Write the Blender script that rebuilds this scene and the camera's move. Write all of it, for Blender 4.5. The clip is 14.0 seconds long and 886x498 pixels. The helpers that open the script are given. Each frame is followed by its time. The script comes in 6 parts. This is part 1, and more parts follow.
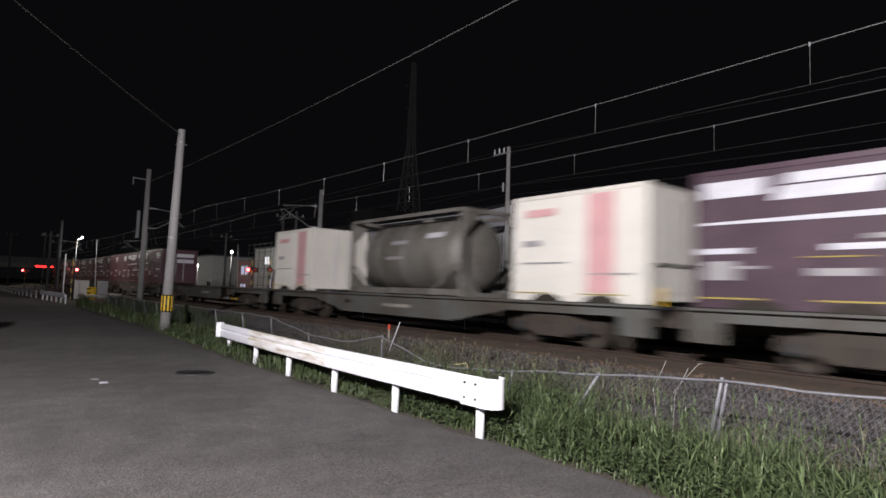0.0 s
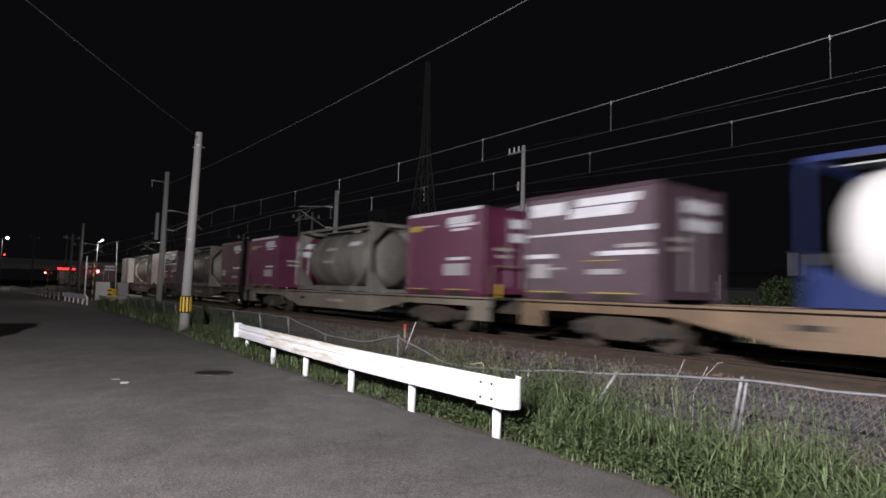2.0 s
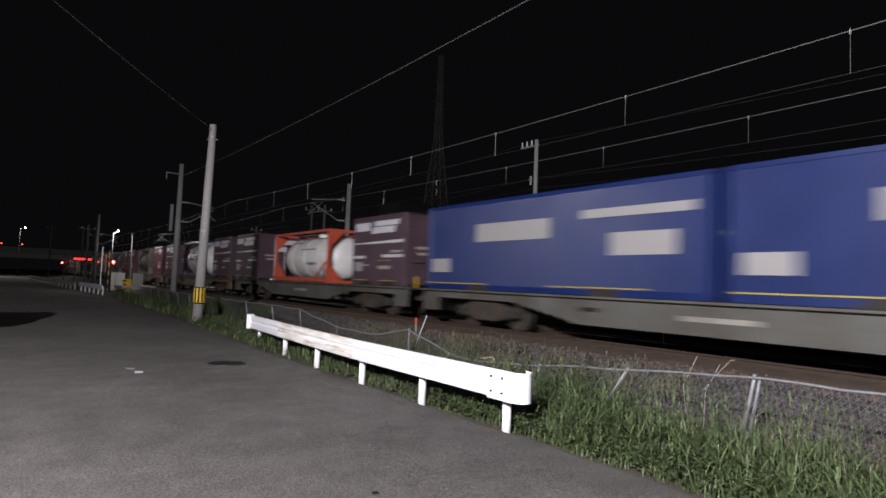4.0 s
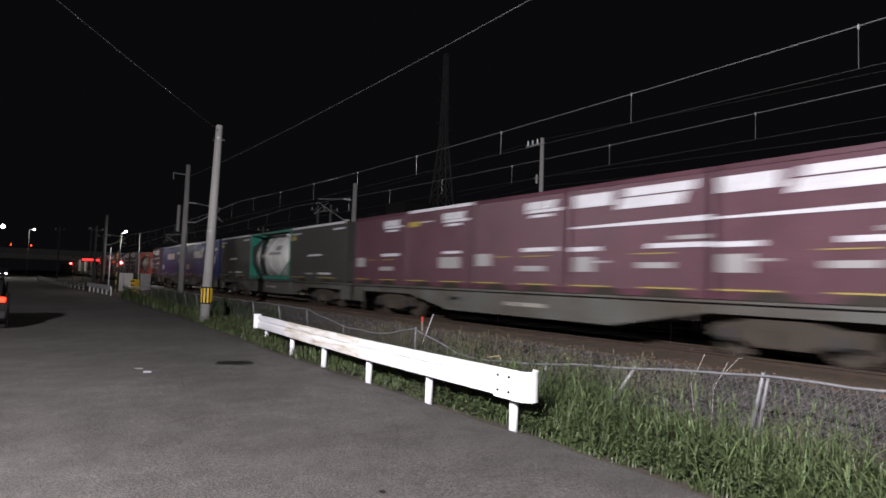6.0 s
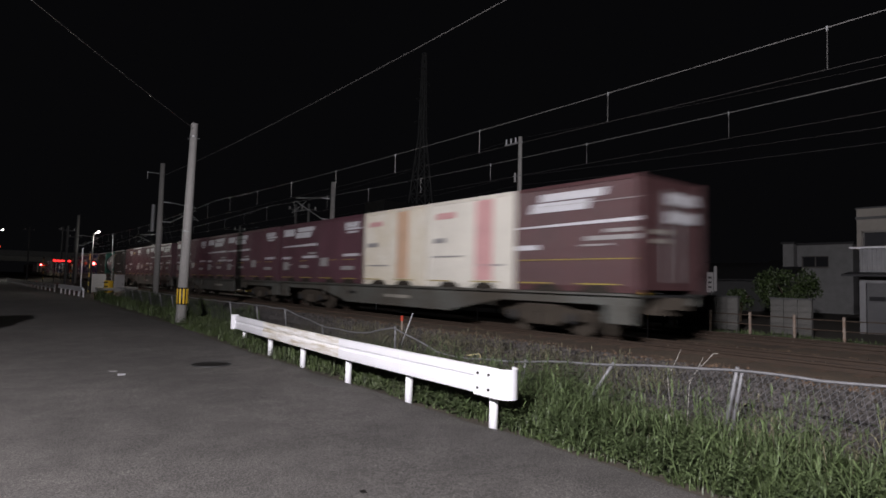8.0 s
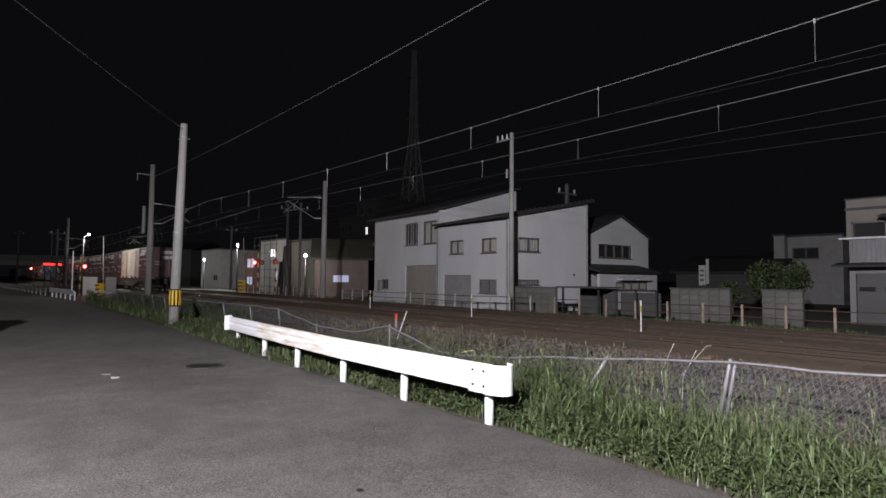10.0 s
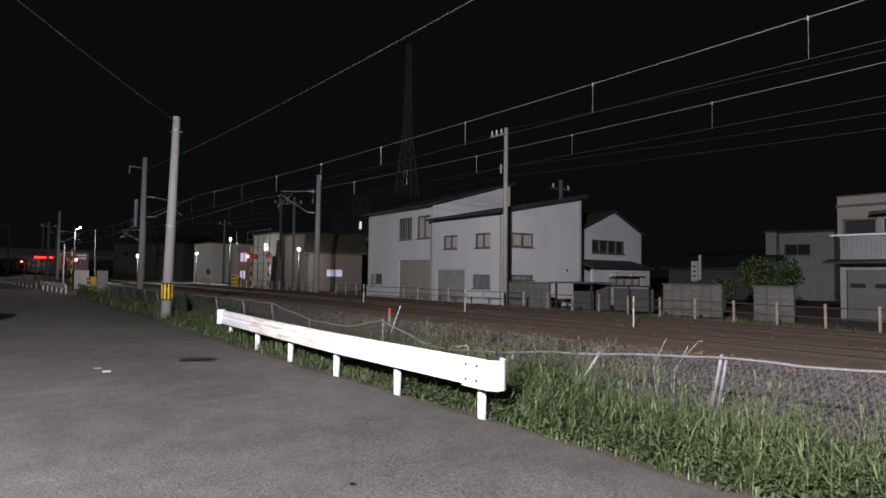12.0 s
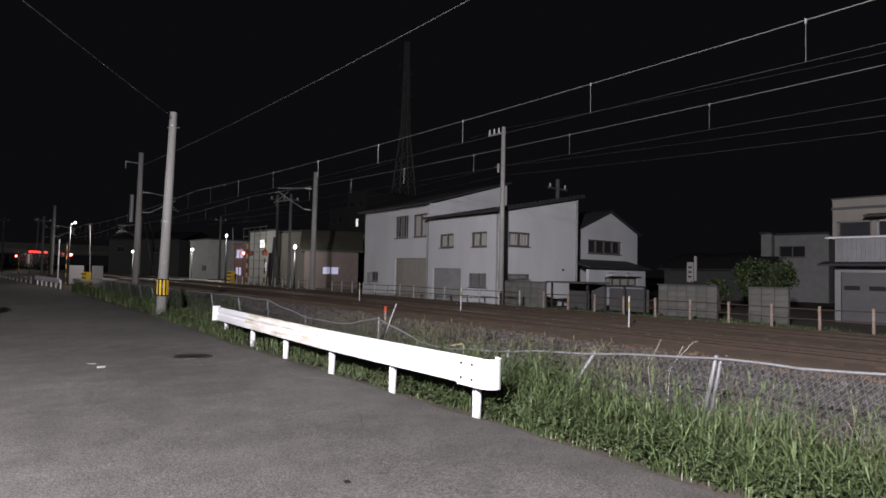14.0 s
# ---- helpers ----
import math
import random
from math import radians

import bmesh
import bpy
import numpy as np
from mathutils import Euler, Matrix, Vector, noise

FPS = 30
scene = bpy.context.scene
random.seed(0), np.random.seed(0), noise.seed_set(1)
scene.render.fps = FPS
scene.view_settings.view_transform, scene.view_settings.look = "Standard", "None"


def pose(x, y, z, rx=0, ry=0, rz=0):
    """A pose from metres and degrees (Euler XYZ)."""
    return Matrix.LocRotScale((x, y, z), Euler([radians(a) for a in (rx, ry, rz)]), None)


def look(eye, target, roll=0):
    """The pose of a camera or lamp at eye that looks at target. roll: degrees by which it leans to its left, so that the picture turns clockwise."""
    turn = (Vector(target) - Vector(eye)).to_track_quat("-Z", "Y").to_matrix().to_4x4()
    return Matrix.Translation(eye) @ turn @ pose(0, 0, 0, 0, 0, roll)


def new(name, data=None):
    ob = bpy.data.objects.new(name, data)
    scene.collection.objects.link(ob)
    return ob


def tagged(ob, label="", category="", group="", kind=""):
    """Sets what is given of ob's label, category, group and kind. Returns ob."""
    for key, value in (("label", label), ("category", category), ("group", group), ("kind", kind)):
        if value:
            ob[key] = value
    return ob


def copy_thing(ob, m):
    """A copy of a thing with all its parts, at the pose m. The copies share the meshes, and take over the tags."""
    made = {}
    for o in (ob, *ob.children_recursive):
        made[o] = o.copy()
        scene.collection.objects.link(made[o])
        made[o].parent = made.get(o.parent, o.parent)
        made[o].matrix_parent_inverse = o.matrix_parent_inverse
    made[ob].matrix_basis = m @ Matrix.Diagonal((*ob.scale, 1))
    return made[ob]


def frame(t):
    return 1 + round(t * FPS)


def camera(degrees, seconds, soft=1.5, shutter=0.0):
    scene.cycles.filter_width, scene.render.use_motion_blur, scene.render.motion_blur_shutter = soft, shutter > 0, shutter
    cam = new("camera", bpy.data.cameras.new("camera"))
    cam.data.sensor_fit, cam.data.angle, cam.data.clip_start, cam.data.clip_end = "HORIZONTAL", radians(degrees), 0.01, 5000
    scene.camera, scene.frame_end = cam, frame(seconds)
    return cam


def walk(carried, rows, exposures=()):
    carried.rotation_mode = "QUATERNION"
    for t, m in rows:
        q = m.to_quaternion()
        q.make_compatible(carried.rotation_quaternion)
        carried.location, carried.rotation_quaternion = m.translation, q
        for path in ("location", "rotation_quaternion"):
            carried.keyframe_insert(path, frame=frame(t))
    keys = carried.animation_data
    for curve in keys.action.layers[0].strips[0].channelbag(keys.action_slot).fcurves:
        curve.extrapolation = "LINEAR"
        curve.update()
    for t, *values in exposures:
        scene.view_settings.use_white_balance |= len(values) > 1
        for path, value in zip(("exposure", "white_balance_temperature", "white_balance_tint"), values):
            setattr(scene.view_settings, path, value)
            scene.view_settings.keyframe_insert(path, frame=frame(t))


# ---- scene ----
# ---- camera ----
cam = camera(74.02, 14.0, soft=1.6, shutter=0.6)
EYE = (0.0, 0.0, 1.8)


def aim(yaw, pitch, roll):
    """Camera pose: yaw to the right of +y, pitch up, roll, in degrees."""
    a, b = radians(yaw), radians(pitch)
    ahead = (math.sin(a) * math.cos(b), math.cos(a) * math.cos(b), math.sin(b))
    return look(EYE, [EYE[i] + 10 * ahead[i] for i in range(3)], roll)


PATH = [(0, 38.75, 4.06, 1.83), (0.5, 38.49, 4.02, 1.61), (1, 38.27, 3.95, 1.34), (1.5, 37.72, 3.97, 1.14),
        (2, 37.26, 3.98, 1.51), (2.5, 36.92, 3.92, 1.98), (3, 36.67, 3.63, 2.02), (5.5, 35.50, 3.23, 2.22),
        (6, 35.56, 3.23, 1.86), (6.5, 35.96, 3.20, 1.65), (7, 36.41, 3.20, 1.53), (7.5, 37.11, 3.18, 1.41),
        (8, 37.59, 3.16, 1.42), (10.5, 38.37, 2.83, 0.37), (11, 38.50, 2.66, 0.47), (11.5, 38.71, 2.52, 0.65),
        (12, 38.88, 2.41, 0.72), (12.5, 39.02, 2.37, 0.69), (13, 39.12, 2.34, 0.90), (13.5, 39.18, 2.29, 1.04),
        (14, 39.23, 2.27, 1.26)]
EXPOSURES = [(0, -0.10), (0.5, -0.08), (1.5, 0.0), (2.0, 0.02), (2.5, -0.07), (3.0, -0.10), (5.5, -0.06), (6.5, -0.02), (7.0, -0.06), (7.5, -0.06), (8.0, -0.46), (10.5, 0.22), (14, 0.25)]
walk(cam, [(t, aim(a, b, c)) for t, a, b, c in PATH], EXPOSURES)

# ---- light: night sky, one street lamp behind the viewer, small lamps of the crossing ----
world = bpy.data.worlds.new("night")
scene.world = world
world.use_nodes = True
world.node_tree.nodes["Background"].inputs[0].default_value = (0.0029, 0.0029, 0.0034, 1)
world.node_tree.nodes["Background"].inputs[1].default_value = 1.0


def lamp(name, at, watts, colour, radius):
    data = bpy.data.lights.new(name, "POINT")
    data.energy, data.color, data.shadow_soft_size = watts, colour, radius
    ob = new(name, data)
    ob.location = at
    return ob


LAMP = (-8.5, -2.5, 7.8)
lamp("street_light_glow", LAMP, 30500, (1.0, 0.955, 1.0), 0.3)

TRACK_X, TRACK2_X, RAIL_Z, SPEED = 11.72, 15.5, 0.60, 21.9

# ---- materials ----
def mat(name, colour, rough=0.6, metal=0.0, scale=6.0, vary=0.25, fine=60.0, bump=0.15, colour2=None, stain=0.0,
        spec=0.5, island=0.0, per_object=0.0, stretch=None, top=0.66):
    """Procedural paint: a base colour broken up by a large and a fine noise, with bump."""
    m = bpy.data.materials.new(name)
    m.use_nodes = True
    nt = m.node_tree
    n, link = nt.nodes, nt.links.new
    b = n["Principled BSDF"]
    b.inputs["Metallic"].default_value = metal
    b.inputs["Specular IOR Level"].default_value = spec
    tc = n.new("ShaderNodeTexCoord")
    mp = n.new("ShaderNodeMapping")
    link(tc.outputs["Object"], mp.inputs[0])
    if stretch:
        mp.inputs["Scale"].default_value = stretch
    big, small = n.new("ShaderNodeTexNoise"), n.new("ShaderNodeTexNoise")
    for node, s, det in ((big, scale, 8), (small, fine, 4)):
        node.inputs["Scale"].default_value, node.inputs["Detail"].default_value, node.inputs["Roughness"].default_value = s, det, 0.62
        link(mp.outputs[0], node.inputs["Vector"])
    ramp = n.new("ShaderNodeValToRGB")
    c2 = colour2 or tuple(c * (1 - vary) for c in colour)
    ramp.color_ramp.elements[0].position, ramp.color_ramp.elements[1].position = 0.34 + stain, top
    ramp.color_ramp.elements[0].color, ramp.color_ramp.elements[1].color = (*c2, 1), (*colour, 1)
    link(big.outputs["Fac"], ramp.inputs[0])
    mix = n.new("ShaderNodeMix")
    mix.data_type, mix.blend_type = "RGBA", "MULTIPLY"
    mix.inputs[0].default_value = min(1.0, vary * 1.6)
    link(ramp.outputs[0], mix.inputs[6])
    r2 = n.new("ShaderNodeMapRange")
    r2.inputs[1].default_value, r2.inputs[2].default_value = 0.35, 0.65
    r2.inputs[3].default_value, r2.inputs[4].default_value = 0.45, 1.25
    link(small.outputs["Fac"], r2.inputs[0])
    link(r2.outputs[0], mix.inputs[7])
    out = mix.outputs[2]
    if island or per_object:
        src = n.new("ShaderNodeNewGeometry").outputs["Random Per Island"] if island else n.new("ShaderNodeObjectInfo").outputs["Random"]
        r3 = n.new("ShaderNodeMapRange")
        k = island or per_object
        r3.inputs[3].default_value, r3.inputs[4].default_value = 1 - k, 1 + k
        link(src, r3.inputs[0])
        mul = n.new("ShaderNodeMix")
        mul.data_type, mul.blend_type = "RGBA", "MULTIPLY"
        mul.inputs[0].default_value = 1
        link(out, mul.inputs[6])
        link(r3.outputs[0], mul.inputs[7])
        out = mul.outputs[2]
    link(out, b.inputs["Base Color"])
    rr = n.new("ShaderNodeMapRange")
    rr.inputs[3].default_value, rr.inputs[4].default_value = max(0.05, rough - 0.12), min(1, rough + 0.12)
    link(big.outputs["Fac"], rr.inputs[0])
    link(rr.outputs[0], b.inputs["Roughness"])
    if bump:
        bp = n.new("ShaderNodeBump")
        bp.inputs["Strength"].default_value, bp.inputs["Distance"].default_value = bump, 0.02
        link(small.outputs["Fac"], bp.inputs["Height"])
        link(bp.outputs[0], b.inputs["Normal"])
    return m


def glow(name, colour, strength):
    m = bpy.data.materials.new(name)
    m.use_nodes = True
    b = m.node_tree.nodes["Principled BSDF"]
    b.inputs["Base Color"].default_value = (*colour, 1)
    b.inputs["Emission Color"].default_value = (*colour, 1)
    b.inputs["Emission Strength"].default_value = strength
    return m


def glass_mat(name, colour):
    m = bpy.data.materials.new(name)
    m.use_nodes = True
    b = m.node_tree.nodes["Principled BSDF"]
    b.inputs["Base Color"].default_value = (*colour, 1)
    b.inputs["Roughness"].default_value = 0.08
    return m


def asphalt_mat(name, base):
    """Worn asphalt: broad stains, mottling and coarse mineral grain."""
    m = bpy.data.materials.new(name)
    m.use_nodes = True
    nt = m.node_tree
    n, link = nt.nodes, nt.links.new
    b = n["Principled BSDF"]
    b.inputs["Roughness"].default_value = 0.9
    tc = n.new("ShaderNodeTexCoord")
    colour = n.new("ShaderNodeRGB")
    colour.outputs[0].default_value = (*base, 1)
    out, heights = colour.outputs[0], []
    for scale, lo, hi, dark, light in ((0.28, 0.35, 0.65, 0.78, 1.12), (1.9, 0.36, 0.64, 0.84, 1.12), (11, 0.40, 0.60, 0.93, 1.06), (42, 0.42, 0.58, 0.74, 1.26), (105, 0.43, 0.58, 0.52, 1.5)):
        t = n.new("ShaderNodeTexNoise")
        t.inputs["Scale"].default_value, t.inputs["Detail"].default_value = scale, 3
        link(tc.outputs["Object"], t.inputs["Vector"])
        r = n.new("ShaderNodeMapRange")
        for k, v in enumerate((lo, hi, dark, light)):
            r.inputs[k + 1].default_value = v
        link(t.outputs["Fac"], r.inputs[0])
        mix = n.new("ShaderNodeMix")
        mix.data_type, mix.blend_type = "RGBA", "MULTIPLY"
        mix.inputs[0].default_value = 1
        link(out, mix.inputs[6])
        link(r.outputs[0], mix.inputs[7])
        out = mix.outputs[2]
        heights.append(t.outputs["Fac"])
    link(out, b.inputs["Base Color"])
    bump = n.new("ShaderNodeBump")
    bump.inputs["Strength"].default_value, bump.inputs["Distance"].default_value = 0.7, 0.01
    link(heights[3], bump.inputs["Height"])
    link(bump.outputs[0], b.inputs["Normal"])
    return m


ASPHALT = asphalt_mat("asphalt", (0.095, 0.088, 0.083))
PATCHED = mat("patched_asphalt", (0.085, 0.081, 0.077), 0.85, 0, 1.2, 0.25, 70, 0.5)
GRIT = mat("dark_grit", (0.03, 0.029, 0.027), 0.95, 0, 4, 0.3, 60, 0.2)
MENDED = mat("mended_asphalt", (0.145, 0.138, 0.130), 0.88, 0, 2, 0.4, 40, 0.6)
SOIL = mat("soil", (0.085, 0.070, 0.052), 0.95, 0, 0.8, 0.4, 18, 0.8)
RUST_BED = mat("rusty_bed", (0.118, 0.086, 0.058), 0.95, 0, 0.7, 0.35, 26, 1.0, colour2=(0.080, 0.059, 0.042))
STONE = mat("ballast_stone", (0.080, 0.072, 0.068), 0.9, 0, 9, 0.35, 50, 0.4, island=0.6)
RUST_STONE = mat("rusty_stone", (0.13, 0.085, 0.056), 0.95, 0, 9, 0.35, 50, 0.4, island=0.5)
RAIL_RUST = mat("rail_rust", (0.060, 0.040, 0.028), 0.8, 0.2, 8, 0.3, 80, 0.3)
RAIL_TOP = mat("rail_top", (0.45, 0.43, 0.42), 0.25, 1.0, 4, 0.2, 120, 0.05)
CONCRETE = mat("concrete", (0.40, 0.39, 0.37), 0.85, 0, 2.2, 0.25, 60, 0.3)
SLEEPER = mat("dusty_sleeper", (0.15, 0.095, 0.065), 0.95, 0, 2.2, 0.25, 60, 0.3, per_object=0.2)
POLE = mat("pole_concrete", (0.34, 0.33, 0.32), 0.8, 0, 1.6, 0.22, 40, 0.2, stretch=(1, 1, 0.3))
GREY_STEEL = mat("galvanised_steel", (0.42, 0.43, 0.44), 0.5, 0.55, 7, 0.25, 90, 0.1)
MESH_STEEL = mat("dull_mesh_zinc", (0.165, 0.165, 0.175), 0.6, 0.4, 7, 0.3, 90, 0.1)
FENCE_STEEL = mat("weathered_zinc", (0.27, 0.27, 0.285), 0.6, 0.4, 7, 0.3, 90, 0.1)
DARK_STEEL = mat("dark_steel", (0.06, 0.06, 0.062), 0.6, 0.4, 6, 0.3, 60, 0.2)
WIRE = mat("bright_wire", (0.28, 0.275, 0.27), 0.45, 0.6, 6, 0.2, 60, 0.0)
DIM_WIRE = mat("dull_wire", (0.05, 0.047, 0.046), 0.6, 0.3, 6, 0.2, 60, 0.0)
WHITE_PAINT = mat("white_paint", (0.84, 0.84, 0.88), 0.45, 0, 1.2, 0.08, 40, 0.06, stretch=(1, 1, 3))
RUSTY_WHITE = mat("rust_streaked_white", (0.88, 0.87, 0.86), 0.55, 0, 2.2, 0.06, 30, 0.06, colour2=(0.46, 0.38, 0.25), stretch=(1, 0.45, 5.0), stain=-0.04, top=0.54)
YELLOW = mat("yellow_paint", (0.75, 0.48, 0.03), 0.5, 0, 6, 0.15, 60, 0.05)
BLACK = mat("black_paint", (0.02, 0.02, 0.02), 0.5, 0, 6, 0.2, 60, 0.05)
RED_PAINT = mat("red_paint", (0.55, 0.06, 0.03), 0.5, 0, 6, 0.2, 60, 0.05)
GRASS = mat("grass_blade", (0.070, 0.098, 0.036), 0.55, 0, 1.3, 0.3, 30, 0, island=0.55)
DRY_GRASS = mat("dry_grass", (0.165, 0.155, 0.095), 0.7, 0, 2, 0.3, 30, 0, island=0.45)
STRAW = mat("yellow_straw", (0.48, 0.42, 0.22), 0.7, 0, 6, 0.2, 50, 0.1)
REED = mat("reed_blade", (0.098, 0.136, 0.056), 0.55, 0, 1.3, 0.3, 30, 0, island=0.4)
PALE_LEAF = mat("pale_weed_leaf", (0.125, 0.150, 0.080), 0.6, 0, 2, 0.3, 30, 0, island=0.5)
LEAF = mat("weed_leaf", (0.068, 0.094, 0.040), 0.5, 0, 2, 0.3, 30, 0, island=0.5)
PURPLE = mat("purple_container_paint", (0.100, 0.041, 0.056), 0.5, 0, 0.9, 0.30, 30, 0.08, per_object=0.12)
MAGENTA = mat("maroon_container_paint", (0.105, 0.022, 0.054), 0.45, 0, 0.9, 0.28, 30, 0.06, per_object=0.12)
PLUM = mat("dark_plum_container_paint", (0.084, 0.050, 0.066), 0.5, 0, 0.9, 0.32, 30, 0.06, per_object=0.12)
BROWN = mat("brown_container_paint", (0.098, 0.047, 0.050), 0.5, 0, 0.9, 0.25, 30, 0.08)
GRIME = mat("black_rusty_grime", (0.036, 0.026, 0.016), 0.8, 0, 9, 0.4, 40, 0.2, colour2=(0.015, 0.014, 0.013))
DEAD_WOOD = mat("bleached_stalk", (0.42, 0.40, 0.37), 0.8, 0, 6, 0.2, 50, 0.1)
IVORY = mat("ivory_container_paint", (0.72, 0.69, 0.62), 0.5, 0, 0.9, 0.12, 30, 0.06)
CREAM = mat("cream_container_paint", (0.70, 0.67, 0.60), 0.55, 0, 0.8, 0.15, 30, 0.06, colour2=(0.63, 0.57, 0.45))
PINK = mat("faded_pink_paint", (0.70, 0.40, 0.40), 0.55, 0, 3, 0.15, 30, 0.0)
ORANGE = mat("faded_orange_paint", (0.68, 0.46, 0.32), 0.55, 0, 3, 0.15, 30, 0.0)
DARK_GREY = mat("dark_grey_container_paint", (0.038, 0.037, 0.034), 0.5, 0, 0.9, 0.2, 30, 0.06)
BLUE = mat("blue_container_paint", (0.008, 0.022, 0.115), 0.45, 0, 0.9, 0.2, 30, 0.06)
GREEN = mat("green_frame_paint", (0.02, 0.20, 0.14), 0.5, 0, 3, 0.2, 30, 0.06)
ORANGE_RED = mat("orange_red_frame_paint", (0.50, 0.085, 0.045), 0.5, 0, 3, 0.2, 30, 0.06)
TANK_STEEL = mat("soiled_tank_steel", (0.205, 0.198, 0.178), 0.55, 0.1, 1.1, 0.35, 25, 0.08, colour2=(0.10, 0.09, 0.075), stretch=(1, 1.6, 0.5))
TANK_WHITE = mat("white_tank_paint", (0.82, 0.81, 0.79), 0.4, 0, 1.0, 0.12, 25, 0.04)
DECAL_WHITE = mat("white_lettering", (0.66, 0.66, 0.70), 0.5, 0, 6, 0.2, 50, 0.0)
DECAL_GREY = mat("grey_lettering", (0.34, 0.33, 0.33), 0.5, 0, 6, 0.1, 50, 0.0)
DECAL_YELLOW = mat("yellow_lettering", (0.36, 0.28, 0.07), 0.5, 0, 6, 0.1, 50, 0.0)
DECAL_BLUE = mat("blue_lettering", (0.03, 0.05, 0.16), 0.5, 0, 6, 0.1, 50, 0.0)
WAGON_GREY = mat("soiled_wagon_grey", (0.110, 0.114, 0.105), 0.7, 0, 0.8, 0.3, 25, 0.1, colour2=(0.068, 0.058, 0.046))
WAGON_TAN = mat("soiled_wagon_tan", (0.205, 0.140, 0.088), 0.7, 0, 0.8, 0.3, 25, 0.1, colour2=(0.12, 0.083, 0.053))
WAGON_CREAM = mat("soiled_wagon_cream", (0.215, 0.195, 0.160), 0.7, 0, 0.8, 0.3, 25, 0.1, colour2=(0.13, 0.11, 0.085))
WAGON_MARK = mat("worn_wagon_lettering", (0.34, 0.32, 0.28), 0.7, 0, 3, 0.3, 40, 0.0)
BOGIE = mat("brake_dust_steel", (0.065, 0.052, 0.039), 0.8, 0.1, 3, 0.35, 40, 0.2)
STUCCO = mat("white_stucco", (0.525, 0.535, 0.555), 0.9, 0, 0.5, 0.12, 60, 0.25, colour2=(0.445, 0.452, 0.470), stretch=(1, 1, 0.35))
ROOF = mat("dark_roof_tile", (0.032, 0.032, 0.035), 0.7, 0, 3, 0.3, 30, 0.3)
SHUTTER = mat("grey_brown_shutter", (0.26, 0.24, 0.215), 0.6, 0, 2, 0.15, 40, 0.1)
DARK_SHUTTER = mat("dark_grey_shutter", (0.10, 0.10, 0.105), 0.6, 0.1, 2, 0.2, 40, 0.1)
FRAME = mat("window_frame_metal", (0.16, 0.15, 0.14), 0.5, 0.4, 5, 0.2, 60, 0.05)
CURTAIN = mat("pale_curtain", (0.34, 0.33, 0.31), 0.9, 0, 3, 0.2, 40, 0.2, stretch=(6, 6, 0.5))
DARK_GLASS = glass_mat("dark_window_glass", (0.03, 0.03, 0.033))
BLOCK = mat("concrete_block", (0.14, 0.136, 0.128), 0.9, 0, 1.5, 0.45, 40, 0.4, per_object=0.12)
DARK_RED = mat("dark_red_siding", (0.11, 0.035, 0.035), 0.75, 0, 2, 0.2, 30, 0.1)
BROWN_SIDING = mat("brown_siding", (0.15, 0.115, 0.108), 0.75, 0, 2, 0.2, 30, 0.1)
GREY_SIDING = mat("grey_siding", (0.27, 0.27, 0.27), 0.75, 0, 2, 0.2, 30, 0.1)
DARK_WALL = mat("dark_wall", (0.068, 0.068, 0.070), 0.85, 0, 2, 0.25, 30, 0.1)
CORRUGATED = mat("corrugated_sheet", (0.24, 0.24, 0.25), 0.5, 0.3, 2, 0.2, 40, 0.08)
BEIGE = mat("beige_wall", (0.20, 0.185, 0.165), 0.85, 0, 2, 0.15, 40, 0.15)
FOLIAGE = mat("tree_leaf", (0.043, 0.068, 0.019), 0.55, 0, 2, 0.3, 30, 0, island=0.5)
MOSSY_ROOF = mat("mossy_roof_tile", (0.060, 0.060, 0.040), 0.8, 0, 2.5, 0.3, 20, 0.4, colour2=(0.035, 0.033, 0.028))
BARK = mat("bark", (0.10, 0.075, 0.05), 0.9, 0, 4, 0.3, 40, 0.6)
RUSTY_POST = mat("rust_stained_post", (0.34, 0.30, 0.26), 0.7, 0.1, 5, 0.3, 50, 0.2, colour2=(0.22, 0.14, 0.10))
IRON = mat("cast_iron", (0.035, 0.032, 0.03), 0.6, 0.6, 5, 0.3, 50, 0.2)
CAR_PAINT = mat("dark_car_paint", (0.012, 0.012, 0.013), 0.15, 0.0, 3, 0.1, 40, 0.0, spec=0.3)
RUBBER = mat("rubber", (0.02, 0.02, 0.02), 0.85, 0, 6, 0.2, 60, 0.1)
LIGHT_WHITE = glow("white_lamp", (1.0, 0.97, 0.92), 60)
LIGHT_RED = glow("red_lamp", (1.0, 0.03, 0.03), 55)
LIGHT_RED_BAR = glow("red_display", (1.0, 0.03, 0.03), 3)
LIGHT_RED_DIM = glow("dim_red_lamp", (1.0, 0.05, 0.02), 6)
LIGHT_WINDOW = glow("lit_window", (0.95, 0.95, 1.0), 1.0)
LIGHT_WINDOW_DIM = glow("dim_lit_window", (0.55, 0.55, 0.8), 0.25)
LIGHT_TAIL = glow("tail_lamp", (1.0, 0.04, 0.012), 2.5)


# ---- mesh helpers ----
def box(bm, c, s, rz=0.0, rx=0.0, ry=0.0):
    m = pose(*c, rx, ry, rz) @ Matrix.Diagonal((*s, 1))
    return bmesh.ops.create_cube(bm, size=1.0, matrix=m)["verts"]


def rod(bm, a, b, r0, r1=None, n=8):
    a, b = Vector(a), Vector(b)
    d = b - a
    m = Matrix.Translation((a + b) / 2) @ d.to_track_quat("Z", "Y").to_matrix().to_4x4()
    bmesh.ops.create_cone(bm, cap_ends=True, segments=n, radius1=r0, radius2=r0 if r1 is None else r1, depth=d.length, matrix=m)


